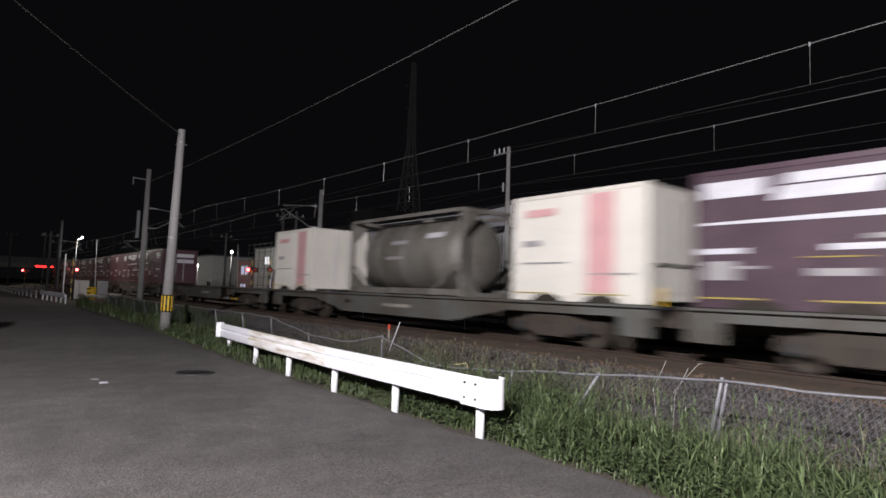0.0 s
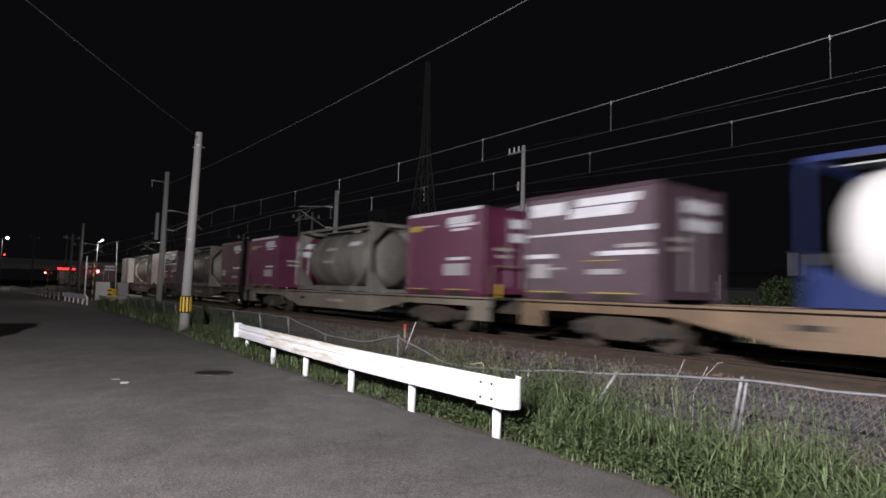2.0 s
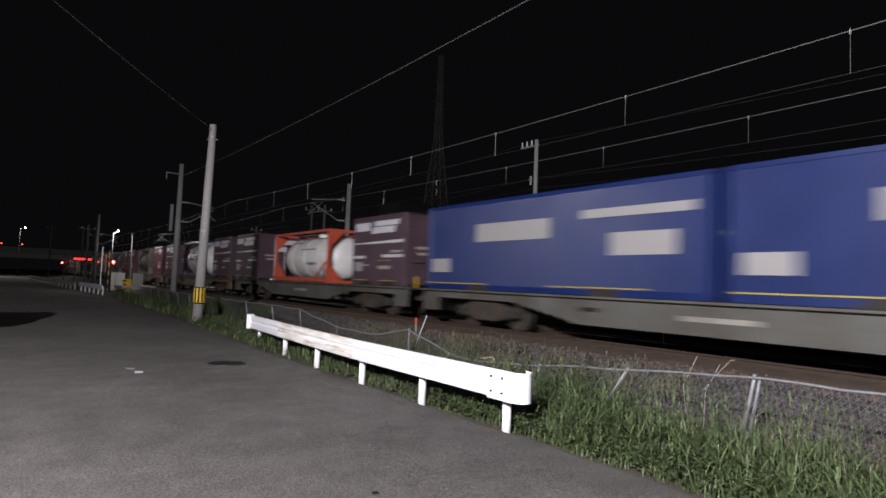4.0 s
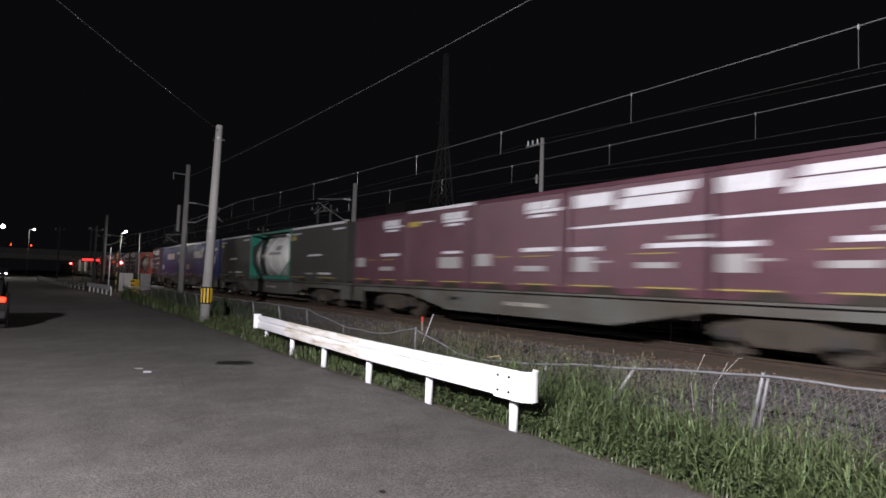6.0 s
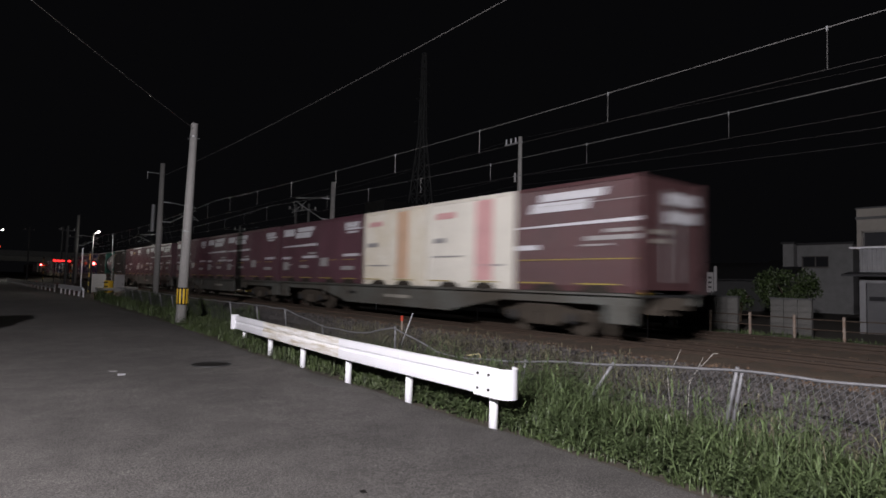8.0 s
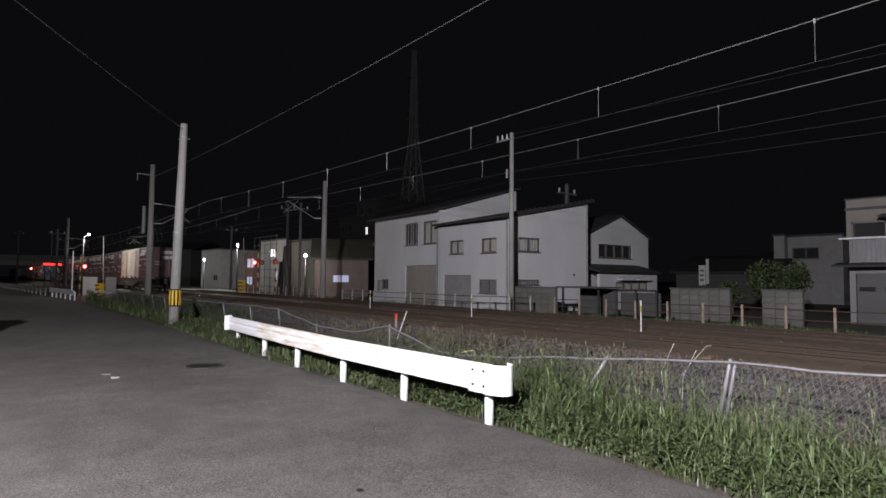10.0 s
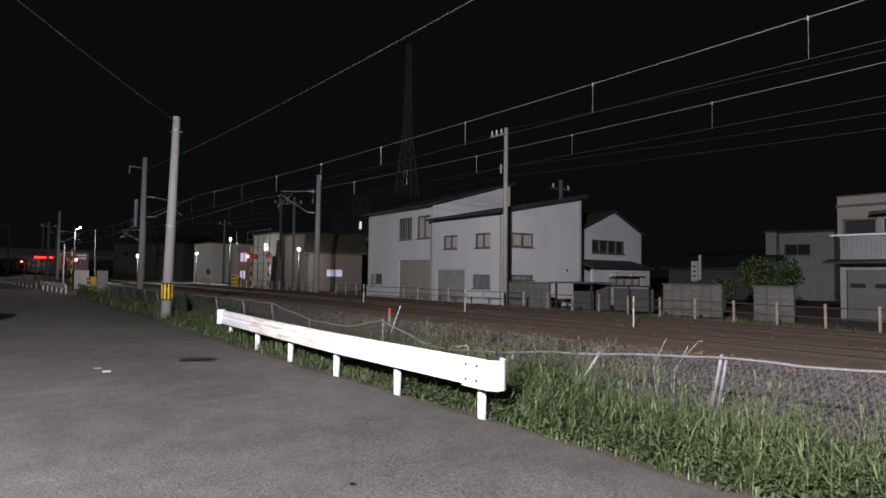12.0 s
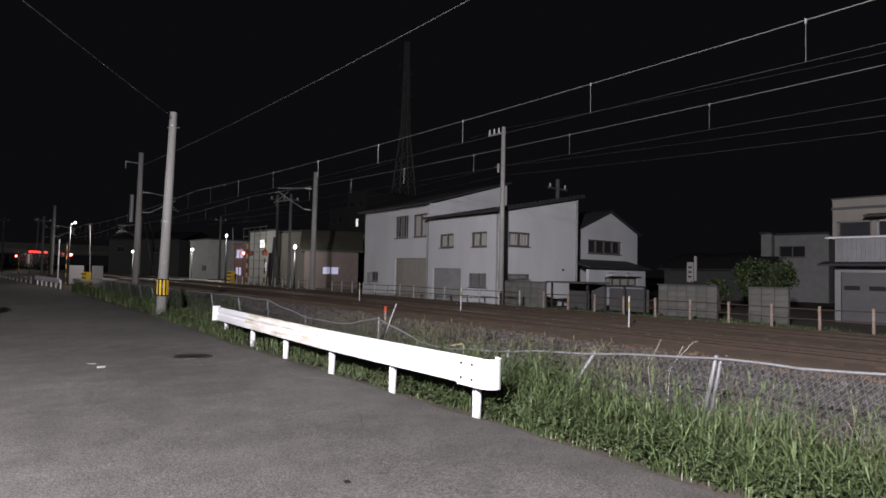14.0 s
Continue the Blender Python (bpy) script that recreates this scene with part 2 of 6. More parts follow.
def ball(bm, c, r, sub=2):
    bmesh.ops.create_icosphere(bm, subdivisions=sub, radius=r, matrix=Matrix.Translation(c))


def prism(bm, outline, y0, y1, axis="y"):
    """Extrudes a closed outline of pairs along one axis: (x, z) along y, (y, z) along x, (x, y) along z."""
    def at(p, k):
        return {"y": (p[0], k, p[1]), "x": (k, p[0], p[1]), "z": (p[0], p[1], k)}[axis]
    lo, hi = [bm.verts.new(at(p, y0)) for p in outline], [bm.verts.new(at(p, y1)) for p in outline]
    n = len(outline)
    bm.faces.new(lo)
    bm.faces.new(hi[::-1])
    for i in range(n):
        bm.faces.new((lo[i], lo[i - 1], hi[i - 1], hi[i]))
    return lo + hi


def shape(*solids):
    """A bmesh of boxes given as (centre, size[, turn about z])."""
    bm = bmesh.new()
    for s in solids:
        box(bm, *s)
    return bm


def soften(bm, width=0.01):
    bmesh.ops.bevel(bm, geom=[e for e in bm.edges if len(e.link_faces) == 2 and e.calc_face_angle(0) > 0.7], offset=width, segments=1, affect="EDGES")
    return bm


def smooth(bm):
    for f in bm.faces:
        f.smooth = True
    return bm


def part(name, bm, material, parent, label=""):
    bmesh.ops.recalc_face_normals(bm, faces=bm.faces)
    me = bpy.data.meshes.new(name)
    bm.to_mesh(me)
    bm.free()
    me.materials.append(material)
    ob = new(name, me)
    ob.parent = parent
    if label:
        ob["label"] = label
    return ob


def thing(name, label, category, at=(0, 0, 0), rz=0.0, group="", kind=""):
    ob = new(name)
    ob.empty_display_size = 0.2
    ob.matrix_basis = pose(*at, 0, 0, rz)
    return tagged(ob, label, category, group, kind)


def single(name, bm, material, label, category="", at=(0, 0, 0), rz=0.0, group="", kind=""):
    ob = part(name, bm, material, None)
    ob.matrix_basis = pose(*at, 0, 0, rz)
    return tagged(ob, label, category, group, kind)


def tube(bm, pts, r, n=5):
    """A tube along a line of points."""
    rings = []
    pts = [Vector(p) for p in pts]
    for i, p in enumerate(pts):
        d = (pts[min(i + 1, len(pts) - 1)] - pts[max(i - 1, 0)]).normalized()
        q = d.to_track_quat("Z", "Y")
        rings.append([bm.verts.new(p + q @ Vector((r * math.cos(k * 2 * math.pi / n), r * math.sin(k * 2 * math.pi / n), 0))) for k in range(n)])
    for a, b in zip(rings, rings[1:]):
        for k in range(n):
            bm.faces.new((a[k - 1], a[k], b[k], b[k - 1]))
    return bm


# ---- ground, road, track bed ----
def sheet(name, material, xs, ys, height, label, category):
    """A ground sheet over a grid, its height given by a function."""
    bm = bmesh.new()
    grid = [[bm.verts.new((x, y, height(x, y))) for y in ys] for x in xs]
    for i in range(len(xs) - 1):
        for j in range(len(ys) - 1):
            bm.faces.new((grid[i][j], grid[i + 1][j], grid[i + 1][j + 1], grid[i][j + 1]))
    return single(name, smooth(bm), material, label, category, kind="structure")


def road_edge(y):
    """Where the asphalt ends, towards the track."""
    e = 5.02 + 0.03 * math.sin(y * 1.7) + 0.02 * math.sin(y * 4.1)
    if y > 15:
        e += min(0.35, (y - 15) * 0.05)
    if y > 46:
        e -= min(3.4, (y - 46) * 0.05)
    return e


def ground_height(x, y):
    """Verge, then the shoulder of the ballast, the beds and the yards beyond."""
    knots = [(-900, -0.3), (-60, -0.06), (4.6, -0.06), (5.3, 0.0), (6.5, -0.02), (8.0, 0.06), (9.6, 0.38), (10.2, 0.43), (17.0, 0.43), (17.9, 0.42), (20, 0.28), (30, 0.2), (900, 0.0)]
    for (a, za), (b, zb) in zip(knots, knots[1:]):
        if a <= x <= b:
            z = za + (zb - za) * (x - a) / (b - a)
            break
    if 5.3 < x < 9.8:
        z += 0.05 * noise.noise((x * 0.9, y * 0.9, 3.0))
    return z


XS = [-900, -120, -30, -8, 0, 4.6, 5.0, 5.4, 5.8, 6.3, 6.8, 7.3, 7.8, 8.3, 8.8, 9.2, 9.6, 10.2, 12, 14, 17, 18, 20, 26, 40, 90, 300, 900]
YS = [-400, -60, -20, -8] + [-4 + 0.7 * i for i in range(80)] + [60, 75, 100, 160, 300, 900]
sheet("ground", SOIL, XS, YS, ground_height, "dark weedy soil beside the road and railway", "ground")


def build_road():
    ys = [-60, -20] + [-6 + 0.6 * i for i in range(130)] + [90, 120, 200, 400]
    bm = bmesh.new()
    rows = []
    for y in ys:
        e = road_edge(y)
        ring = [(-5.2, 0.0), (-2.5, 0.02), (0, 0.03), (2.5, 0.02), (4.2, 0.005), (e - 0.02, 0.0), (e, -0.02), (e + 0.02, -0.12)]
        rows.append([bm.verts.new((x, y, z)) for x, z in ring])
    for a, b in zip(rows, rows[1:]):
        for i in range(len(a) - 1):
            bm.faces.new((a[i], a[i + 1], b[i + 1], b[i]))
    single("road", bm, ASPHALT, "worn grey asphalt road with cracks and patches", "road", kind="structure")


build_road()


def scrap(name, pts, z, material, label, category):
    """A thin flake lying on the road."""
    bm = bmesh.new()
    prism(bm, pts, z, z + 0.004, "z")
    return single(name, bm, material, label, category)


CROWN = ((-5.2, 0.0), (-2.5, 0.02), (0, 0.03), (2.5, 0.02), (4.2, 0.005), (5.0, 0.0))


def road_z(x):
    for (a, za), (b, zb) in zip(CROWN, CROWN[1:]):
        if a <= x <= b:
            return za + (zb - za) * (x - a) / (b - a)
    return 0.0


scrap("paint_flake", [(1.86, 11.62), (1.99, 11.60), (2.02, 11.78), (1.90, 11.83)], road_z(1.9), DECAL_WHITE, "scrap of worn white paint on the asphalt", "road mark")
scrap("paint_flake", [(1.84, 12.10), (1.94, 12.08), (1.93, 12.22), (1.80, 12.26)], road_z(1.9), DECAL_GREY, "faded scrap of white paint on the asphalt", "road mark")
scrap("asphalt_patch", [(4.46, 9.05), (4.72, 8.8), (4.78, 9.5), (4.62, 10.0), (4.48, 9.6)], 0.002, MENDED, "paler mended patch at the road's edge", "road patch")
scrap("asphalt_patch", [(0.9, 22.5), (1.7, 22.2), (1.75, 22.5), (0.95, 22.75)], road_z(1.2), PATCHED, "dark patch in the asphalt", "road patch")
scrap("asphalt_chip", [(2.55, 4.35), (2.60, 4.33), (2.62, 4.40), (2.57, 4.42)], road_z(2.6), IRON, "dark chip in the asphalt", "road mark")


def crack(start, heading, length, seed):
    """A thin wandering crack filled with dark grit."""
    rng = random.Random(seed)
    bm = bmesh.new()
    x, y = start
    a = math.radians(heading)
    last = None
    for k in range(int(length / 0.12)):
        w = rng.uniform(0.001, 0.006)
        z = road_z(x) + 0.003
        now = (bm.verts.new((x - w * math.sin(a), y + w * math.cos(a), z)), bm.verts.new((x + w * math.sin(a), y - w * math.cos(a), z)))
        if last:
            bm.faces.new((last[0], last[1], now[1], now[0]))
        last = now
        a += rng.uniform(-0.5, 0.5)
        a += (math.radians(heading) - a) * 0.3
        x, y = x + 0.12 * math.cos(a), y + 0.12 * math.sin(a)
    single("road_crack", bm, GRIT, "thin dark crack in the worn asphalt", "road crack", group="road cracks")


for n, (start, heading, length) in enumerate((((2.6, 6.2), -12, 2.2), ((1.2, 7.5), 20, 1.8), ((4.5, 6.2), 100, 4.0), ((2.2, 9.0), 80, 3.0), ((3.9, 4.9), 25, 1.1), ((3.2, 5.4), 60, 1.6), ((2.9, 4.4), -20, 1.5), ((3.0, 13.5), 10, 2.0))):
    crack(start, heading, length, 40 + n)


def build_dust():
    """Pale dust that has gathered along the road's edge."""
    bm = bmesh.new()
    last = None
    for k in range(150):
        y = -2 + 0.12 * k
        e = road_edge(y)
        w = 0.03 + 0.07 * noise.noise((y * 1.3, 0, 5)) + 0.05 * noise.noise((y * 4.7, 0, 9))
        now = (bm.verts.new((e - max(0.01, w), y, 0.003)), bm.verts.new((e - 0.003, y, 0.003)))
        if last:
            bm.faces.new((last[0], last[1], now[1], now[0]))
        last = now
    single("road_dust", bm, PATCHED, "pale dust along the edge of the asphalt", "dust", kind="stuff")


build_dust()


def build_manhole():
    t = thing("manhole_cover", "round cast-iron manhole cover set in the asphalt", "manhole cover", (3.64, 12.3, 0.013))
    bm = bmesh.new()
    rod(bm, (0, 0, -0.05), (0, 0, 0.008), 0.31, n=40)
    part("lid", bm, IRON, t)
    bm = bmesh.new()
    ring = []
    for k in range(40):
        a = k * math.pi / 20
        ring.append([bm.verts.new((r * math.cos(a), r * math.sin(a), z)) for r, z in ((0.325, 0.0), (0.33, 0.012), (0.37, 0.012), (0.38, -0.02))])
    for k in range(40):
        for j in range(3):
            bm.faces.new((ring[k - 1][j], ring[k][j], ring[k][j + 1], ring[k - 1][j + 1]))
    part("rim", bm, DARK_STEEL, t)
    for k in range(-4, 5):
        w = math.sqrt(0.27 ** 2 - (k * 0.06) ** 2)
        part("rib", shape(((k * 0.06, 0, 0.011), (0.018, 2 * w, 0.008))), IRON, t)


build_manhole()

# track: rails, sleepers, beds
def bed(name, x, label):
    bm = bmesh.new()
    rows = []
    for i in range(400):
        y = -40 + i * 1.2
        rows.append([bm.verts.new((x + dx, y, z + 0.018 * noise.noise((dx * 3, y * 2.3, 1)))) for dx, z in ((-1.9, 0.40), (-1.55, 0.455), (-1.2, 0.488), (-0.6, 0.482), (0, 0.484), (0.6, 0.482), (1.2, 0.488), (1.55, 0.455), (1.9, 0.44))])
    for a, b in zip(rows, rows[1:]):
        for k in range(len(a) - 1):
            bm.faces.new((a[k], a[k + 1], b[k + 1], b[k]))
    return single(name, smooth(bm), RUST_BED, label, "track bed", kind="structure")


def rail_profile():
    h = [(0.061, 0.0), (0.061, 0.012), (0.012, 0.035), (0.009, 0.10), (0.034, 0.115), (0.034, 0.146), (0.028, 0.153)]
    return h + [(-x, z) for x, z in h[::-1]]


def build_track(x):
    bed("track_bed", x, "rust-brown ballast bed of the railway track")
    for side in (-0.56, 0.56):
        bm = bmesh.new()
        prism(bm, [(a, b * 1.0) for a, b in rail_profile()], -40, 430)
        r = single("rail", bm, RAIL_RUST, "rusty steel rail with a polished running face", "rail", (x + side, 0, RAIL_Z - 0.153), group="rails")
        part("running_face", shape(((0, 195, 0.1545), (0.046, 470, 0.003))), RAIL_TOP, r, "polished running face")
    bm = bmesh.new()
    prism(bm, [(-1.0, -0.12), (1.0, -0.12), (1.0, 0.0), (0.75, 0.012), (0.35, -0.02), (-0.35, -0.02), (-0.75, 0.012), (-1.0, 0.0)], -0.11, 0.11)
    first = part("sleeper", bm, SLEEPER, None)
    first.matrix_basis = pose(x, -6, 0.487)
    tagged(first, "dusty brown concrete railway sleeper", "sleeper", "sleepers")
    for k in range(1, 100):
        copy_thing(first, pose(x, -6 + 0.62 * k, 0.487))


build_track(TRACK_X)
build_track(TRACK2_X)


def stones(name, material, n, area, size, label, seed, keep=None):
    """Loose broken stones scattered over the ground, as one object."""
    rng = np.random.default_rng(seed)
    base = np.array([(-1, -1, -.6), (1, -.9, -.6), (.8, 1, -.6), (-.9, .9, -.6), (-.7, -.6, .6), (.75, -.5, .5), (.5, .7, .7), (-.5, .75, .45)])
    quads = np.array([(0, 3, 2, 1), (4, 5, 6, 7), (0, 1, 5, 4), (1, 2, 6, 5), (2, 3, 7, 6), (3, 0, 4, 7)])
    x0, x1, y0, y1 = area
    u = rng.random((n, 2))
    xs, ys = x0 + (x1 - x0) * u[:, 0], y0 + (y1 - y0) * u[:, 1] ** 1.6
    verts, faces = np.zeros((n, 8, 3)), np.zeros((n, 6, 4), int)
    for i in range(n):
        s = size * rng.uniform(0.5, 1.3)
        q = np.array(Euler(rng.uniform(-3, 3, 3)).to_matrix())
        verts[i] = (base * rng.uniform(0.7, 1.3, (8, 3)) * s * (1, 0.8, 0.7)) @ q.T + (xs[i], ys[i], ground_height(xs[i], ys[i]) + s * 0.25)
        faces[i] = quads + 8 * i
    me = bpy.data.meshes.new(name)
    me.from_pydata(verts.reshape(-1, 3).tolist(), [], faces.reshape(-1, 4).tolist())
    me.materials.append(material)
    return tagged(new(name, me), label, "ballast", kind="stuff")


stones("ballast", STONE, 26000, (7.7, 10.0, -1.0, 34), 0.034, "grey-violet broken stone ballast on the track's shoulder", 1)
stones("ballast", RUST_STONE, 9000, (9.7, 10.8, -1.0, 40), 0.03, "rust-brown broken stone beside the rail", 2)
stones("ballast", RUST_STONE, 6000, (13.0, 14.2, 0, 40), 0.03, "rust-brown broken stone between the tracks", 3)
stones("ballast", RUST_STONE, 5000, (16.6, 17.6, 0, 40), 0.03, "rust-brown broken stone beyond the tracks", 4)


# ---- guard rail ----
def build_guard_rail(posts, label, rusty=(), nose=True):
    t = thing("guard_rail", label, "guard rail")
    for x, y in posts:
        bm = bmesh.new()
        rod(bm, (x + 0.12, y, -0.25), (x + 0.12, y, 0.62), 0.057, n=20)
        p = part("post", smooth(bm), WHITE_PAINT, t, "round white steel post")
        bm = bmesh.new()
        box(bm, (x + 0.05, y, 0.60), (0.05, 0.09, 0.26))
        part("bracket", bm, WHITE_PAINT, p)
    prof = [(-0.02, 0.415), (-0.056, 0.43), (-0.064, 0.49), (-0.063, 0.572), (-0.034, 0.602), (-0.034, 0.622), (-0.063, 0.648), (-0.064, 0.69), (-0.056, 0.75), (-0.02, 0.765)]

    def along(s):
        k = min(max(int(s), 0), len(posts) - 2)
        (xa, ya), (xb, yb) = posts[k], posts[k + 1]
        return Vector((xa + (xb - xa) * (s - k), ya + (yb - ya) * (s - k), 0))

    n = len(posts) - 1
    for k in range(n):
        bm = bmesh.new()
        a, b = (-0.12 if k == 0 else k), (n + 0.15 if k == n - 1 else k + 1.03)
        rows = []
        for j in range(9):
            s = a + (b - a) * j / 8
            p = along(s)
            lap = 0.003 if k % 2 else 0
            ring = [(dx - lap, z) for dx, z in prof] + [(dx - lap + 0.005, min(max(z, 0.42), 0.76)) for dx, z in prof[::-1]]
            rows.append([bm.verts.new((p.x + dx, p.y, z)) for dx, z in ring])
        for q, w in zip(rows, rows[1:]):
            for i in range(len(q)):
                bm.faces.new((q[i - 1], q[i], w[i], w[i - 1]))
        bm.faces.new(rows[0])
        bm.faces.new(rows[-1][::-1])
        part("beam", bm, RUSTY_WHITE if k in rusty else WHITE_PAINT, t, "white corrugated beam with rust streaks" if k in rusty else "white corrugated steel beam")
    if nose:
        p = along(0)
        outer = [(p.x - 0.080, p.y + 0.16)]
        inner = [(p.x - 0.074, p.y + 0.16)]
        for j in range(26):
            a = math.pi * j / 25
            outer.append((p.x + 0.070 - 0.150 * math.cos(a), p.y - 0.22 - 0.20 * math.sin(a)))
            inner.append((p.x + 0.070 - 0.144 * math.cos(a), p.y - 0.22 - 0.194 * math.sin(a)))
        bm = bmesh.new()
        rows = [[bm.verts.new((*q, z)) for q in (o, n2) for z in (0.41, 0.77)] for o, n2 in zip(outer, inner)]
        for q, w in zip(rows, rows[1:]):
            for a, b in ((0, 1), (1, 3), (3, 2), (2, 0)):
                bm.faces.new((q[a], q[b], w[b], w[a]))
        part("end_nose", bm, WHITE_PAINT, t, "rounded white end section")
        for dy in (0.08, -0.12):
            for z in (0.50, 0.68):
                bm = bmesh.new()
                rod(bm, (p.x - 0.078, p.y + dy, z), (p.x - 0.096, p.y + dy, z), 0.016, n=8)
                part("bolt", bm, DARK_STEEL, t)
    for x, y in posts[1:]:
        for dy in (-0.05, 0.05):
            bm = bmesh.new()
            rod(bm, (x - 0.012, y + dy, 0.59), (x - 0.030, y + dy, 0.59), 0.012, n=6)
            part("bolt", bm, GREY_STEEL, t)
    return t


build_guard_rail([(4.95, 5.47), (4.94, 7.32), (4.94, 9.19), (5.03, 11.27), (5.14, 13.3), (5.26, 15.4)], "white steel guard rail with a rust-streaked section beside the road", rusty=(2, 3))
single("rail_end_cap", soften(shape(((5.22, 15.74, 0.60), (0.20, 0.05, 0.38))), 0.012), WHITE_PAINT, "white end plate on the far end of the guard rail", "end plate")
build_guard_rail([(5.42, 50.2), (5.34, 52.2), (5.24, 54.2), (5.12, 56.2), (5.00, 58.2), (4.87, 60.2)], "short white guard rail at the level crossing", nose=False)


# ---- poles and overhead lines ----
def sagging(a, b, sag, n=24):
    a, b = Vector(a), Vector(b)
    return [a.lerp(b, i / n) - Vector((0, 0, 4 * sag * (i / n) * (1 - i / n))) for i in range(n + 1)]


def cable(name, pts, r, material, label, group="overhead wires"):
    return single(name, tube(bmesh.new(), pts, r, 5), material, label, "cable", group=group)


def build_utility_pole():
    t = thing("utility_pole", "leaning grey concrete utility pole with a yellow and black band", "utility pole", (5.62, 22.9, 0))
    bm = bmesh.new()
    rod(bm, (0, 0, -0.3), (0.16, 0, 7.45), 0.19, 0.125, 24)
    part("shaft", smooth(bm), POLE, t)
    bm = bmesh.new()
    rod(bm, (0.02, 0, 0.72), (0.032, 0, 1.34), 0.193, 0.188, 24)
    band = part("warning_band", smooth(bm), BLACK, t, "black band with yellow bars")
    for k in range(7):
        a = math.radians(-200 + k * 36)
        bm = bmesh.new()
        box(bm, (0.026 + 0.194 * math.cos(a), 0.194 * math.sin(a), 1.03), (0.006, 0.062, 0.54), math.degrees(a))
        part("stripe", bm, YELLOW, band, "yellow stripe")
    for z in (6.95, 3.4):
        bm = bmesh.new()
        rod(bm, (0.16 * z / 7.45, 0, z - 0.02), (0.16 * z / 7.45, 0, z + 0.02), 0.142 if z > 5 else 0.170, n=24)
        part("clamp", bm, GREY_STEEL, t)
    bm = bmesh.new()
    box(bm, (-0.05, -0.17, 3.42), (0.07, 0.02, 0.03))
    part("plate", bm, DECAL_WHITE, t)
    bm = bmesh.new()
    rod(bm, (0.0, 0.2, 6.9), (0.35, -0.1, 6.9), 0.012, n=6)
    part("eye_bolt", bm, GREY_STEEL, t)


build_utility_pole()
cable("overhead_cable", sagging((5.75, 22.85, 7.25), (-8.6, 0.0, 7.9), 0.25), 0.012, WIRE, "thin grey cable from the leaning pole across the road")


def insulator(bm, a, b):
    """A ribbed insulator turned round the line from a to b."""
    a, b = Vector(a), Vector(b)
    q = (b - a).to_track_quat("Z", "Y")
    prof = [0.004] + [r for _ in range(6) for r in (0.026, 0.046, 0.03)] + [0.004]
    rings = []
    for i, r in enumerate(prof):
        c = a.lerp(b, i / (len(prof) - 1))
        rings.append([bm.verts.new(c + q @ Vector((r * math.cos(k * math.pi / 4), r * math.sin(k * math.pi / 4), 0))) for k in range(8)])
    for p, w in zip(rings, rings[1:]):
        for k in range(8):
            bm.faces.new((p[k - 1], p[k], w[k], w[k - 1]))


def build_catenary_pole(at, height, reach, r0, extra):
    """A mast with a bracket that carries the wires over a track, reach metres to one side."""
    t = thing("catenary_pole", "grey concrete railway mast with a bracket arm for the overhead wires", "catenary mast", at, group="catenary masts")
    bm = bmesh.new()
    rod(bm, (0, 0, -0.4), (0.05, 0, height), r0, r0 * 0.72, 20)
    part("mast", smooth(bm), POLE, t)
    s = 1 if reach > 0 else -1
    for z, end in ((6.75, 6.55), (5.35, 6.35)):
        bm = bmesh.new()
        rod(bm, (s * 0.75, 0, z), (reach, 0, end), 0.028, n=8)
        arm = part("bracket_arm", bm, GREY_STEEL, t)
        bm = bmesh.new()
        insulator(bm, (s * 0.2, 0, z), (s * 0.75, 0, z))
        part("insulator", bm, DECAL_WHITE, arm, "white ribbed insulator")
    bm = bmesh.new()
    rod(bm, (reach * 0.72, 0, 6.4), (reach * 1.1, 0, 5.55), 0.018, n=6)
    rod(bm, (reach * 0.6, 0, 5.9), (reach * 1.05, 0, 5.65), 0.014, n=6)
    part("steady_arm", bm, GREY_STEEL, t)
    if extra:
        bm = bmesh.new()
        rod(bm, (-0.1, 0, height - 0.75), (-0.95, 0, height - 0.72), 0.03, n=6)
        rod(bm, (-0.9, 0, height - 0.72), (-0.9, 0, height - 1.2), 0.03, n=6)
        part("cross_arm", bm, GREY_STEEL, t)
        bm = bmesh.new()
        rod(bm, (-0.44, -0.1, 4.6), (-0.44, -0.1, 6.5), 0.12, n=10)
        part("tension_weight", bm, FENCE_STEEL, t, "grey tensioning weight column")
        for dx in (1.0, 2.0):
            bm = bmesh.new()
            rod(bm, (0.05, 0, 6.6), (dx, -1.5, 0), 0.012, n=5)
            part("stay_wire", bm, DIM_WIRE, t)
    return t


build_catenary_pole((9.35, 45.2, 0.2), 9.5, 2.4, 0.21, True)
build_catenary_pole((18.1, 35.9, 0.42), 7.9, -2.6, 0.20, False)
build_catenary_pole((9.35, 95.0, 0.2), 9.5, 2.4, 0.21, False)
build_catenary_pole((18.1, 86.0, 0.42), 7.9, -2.6, 0.20, False)


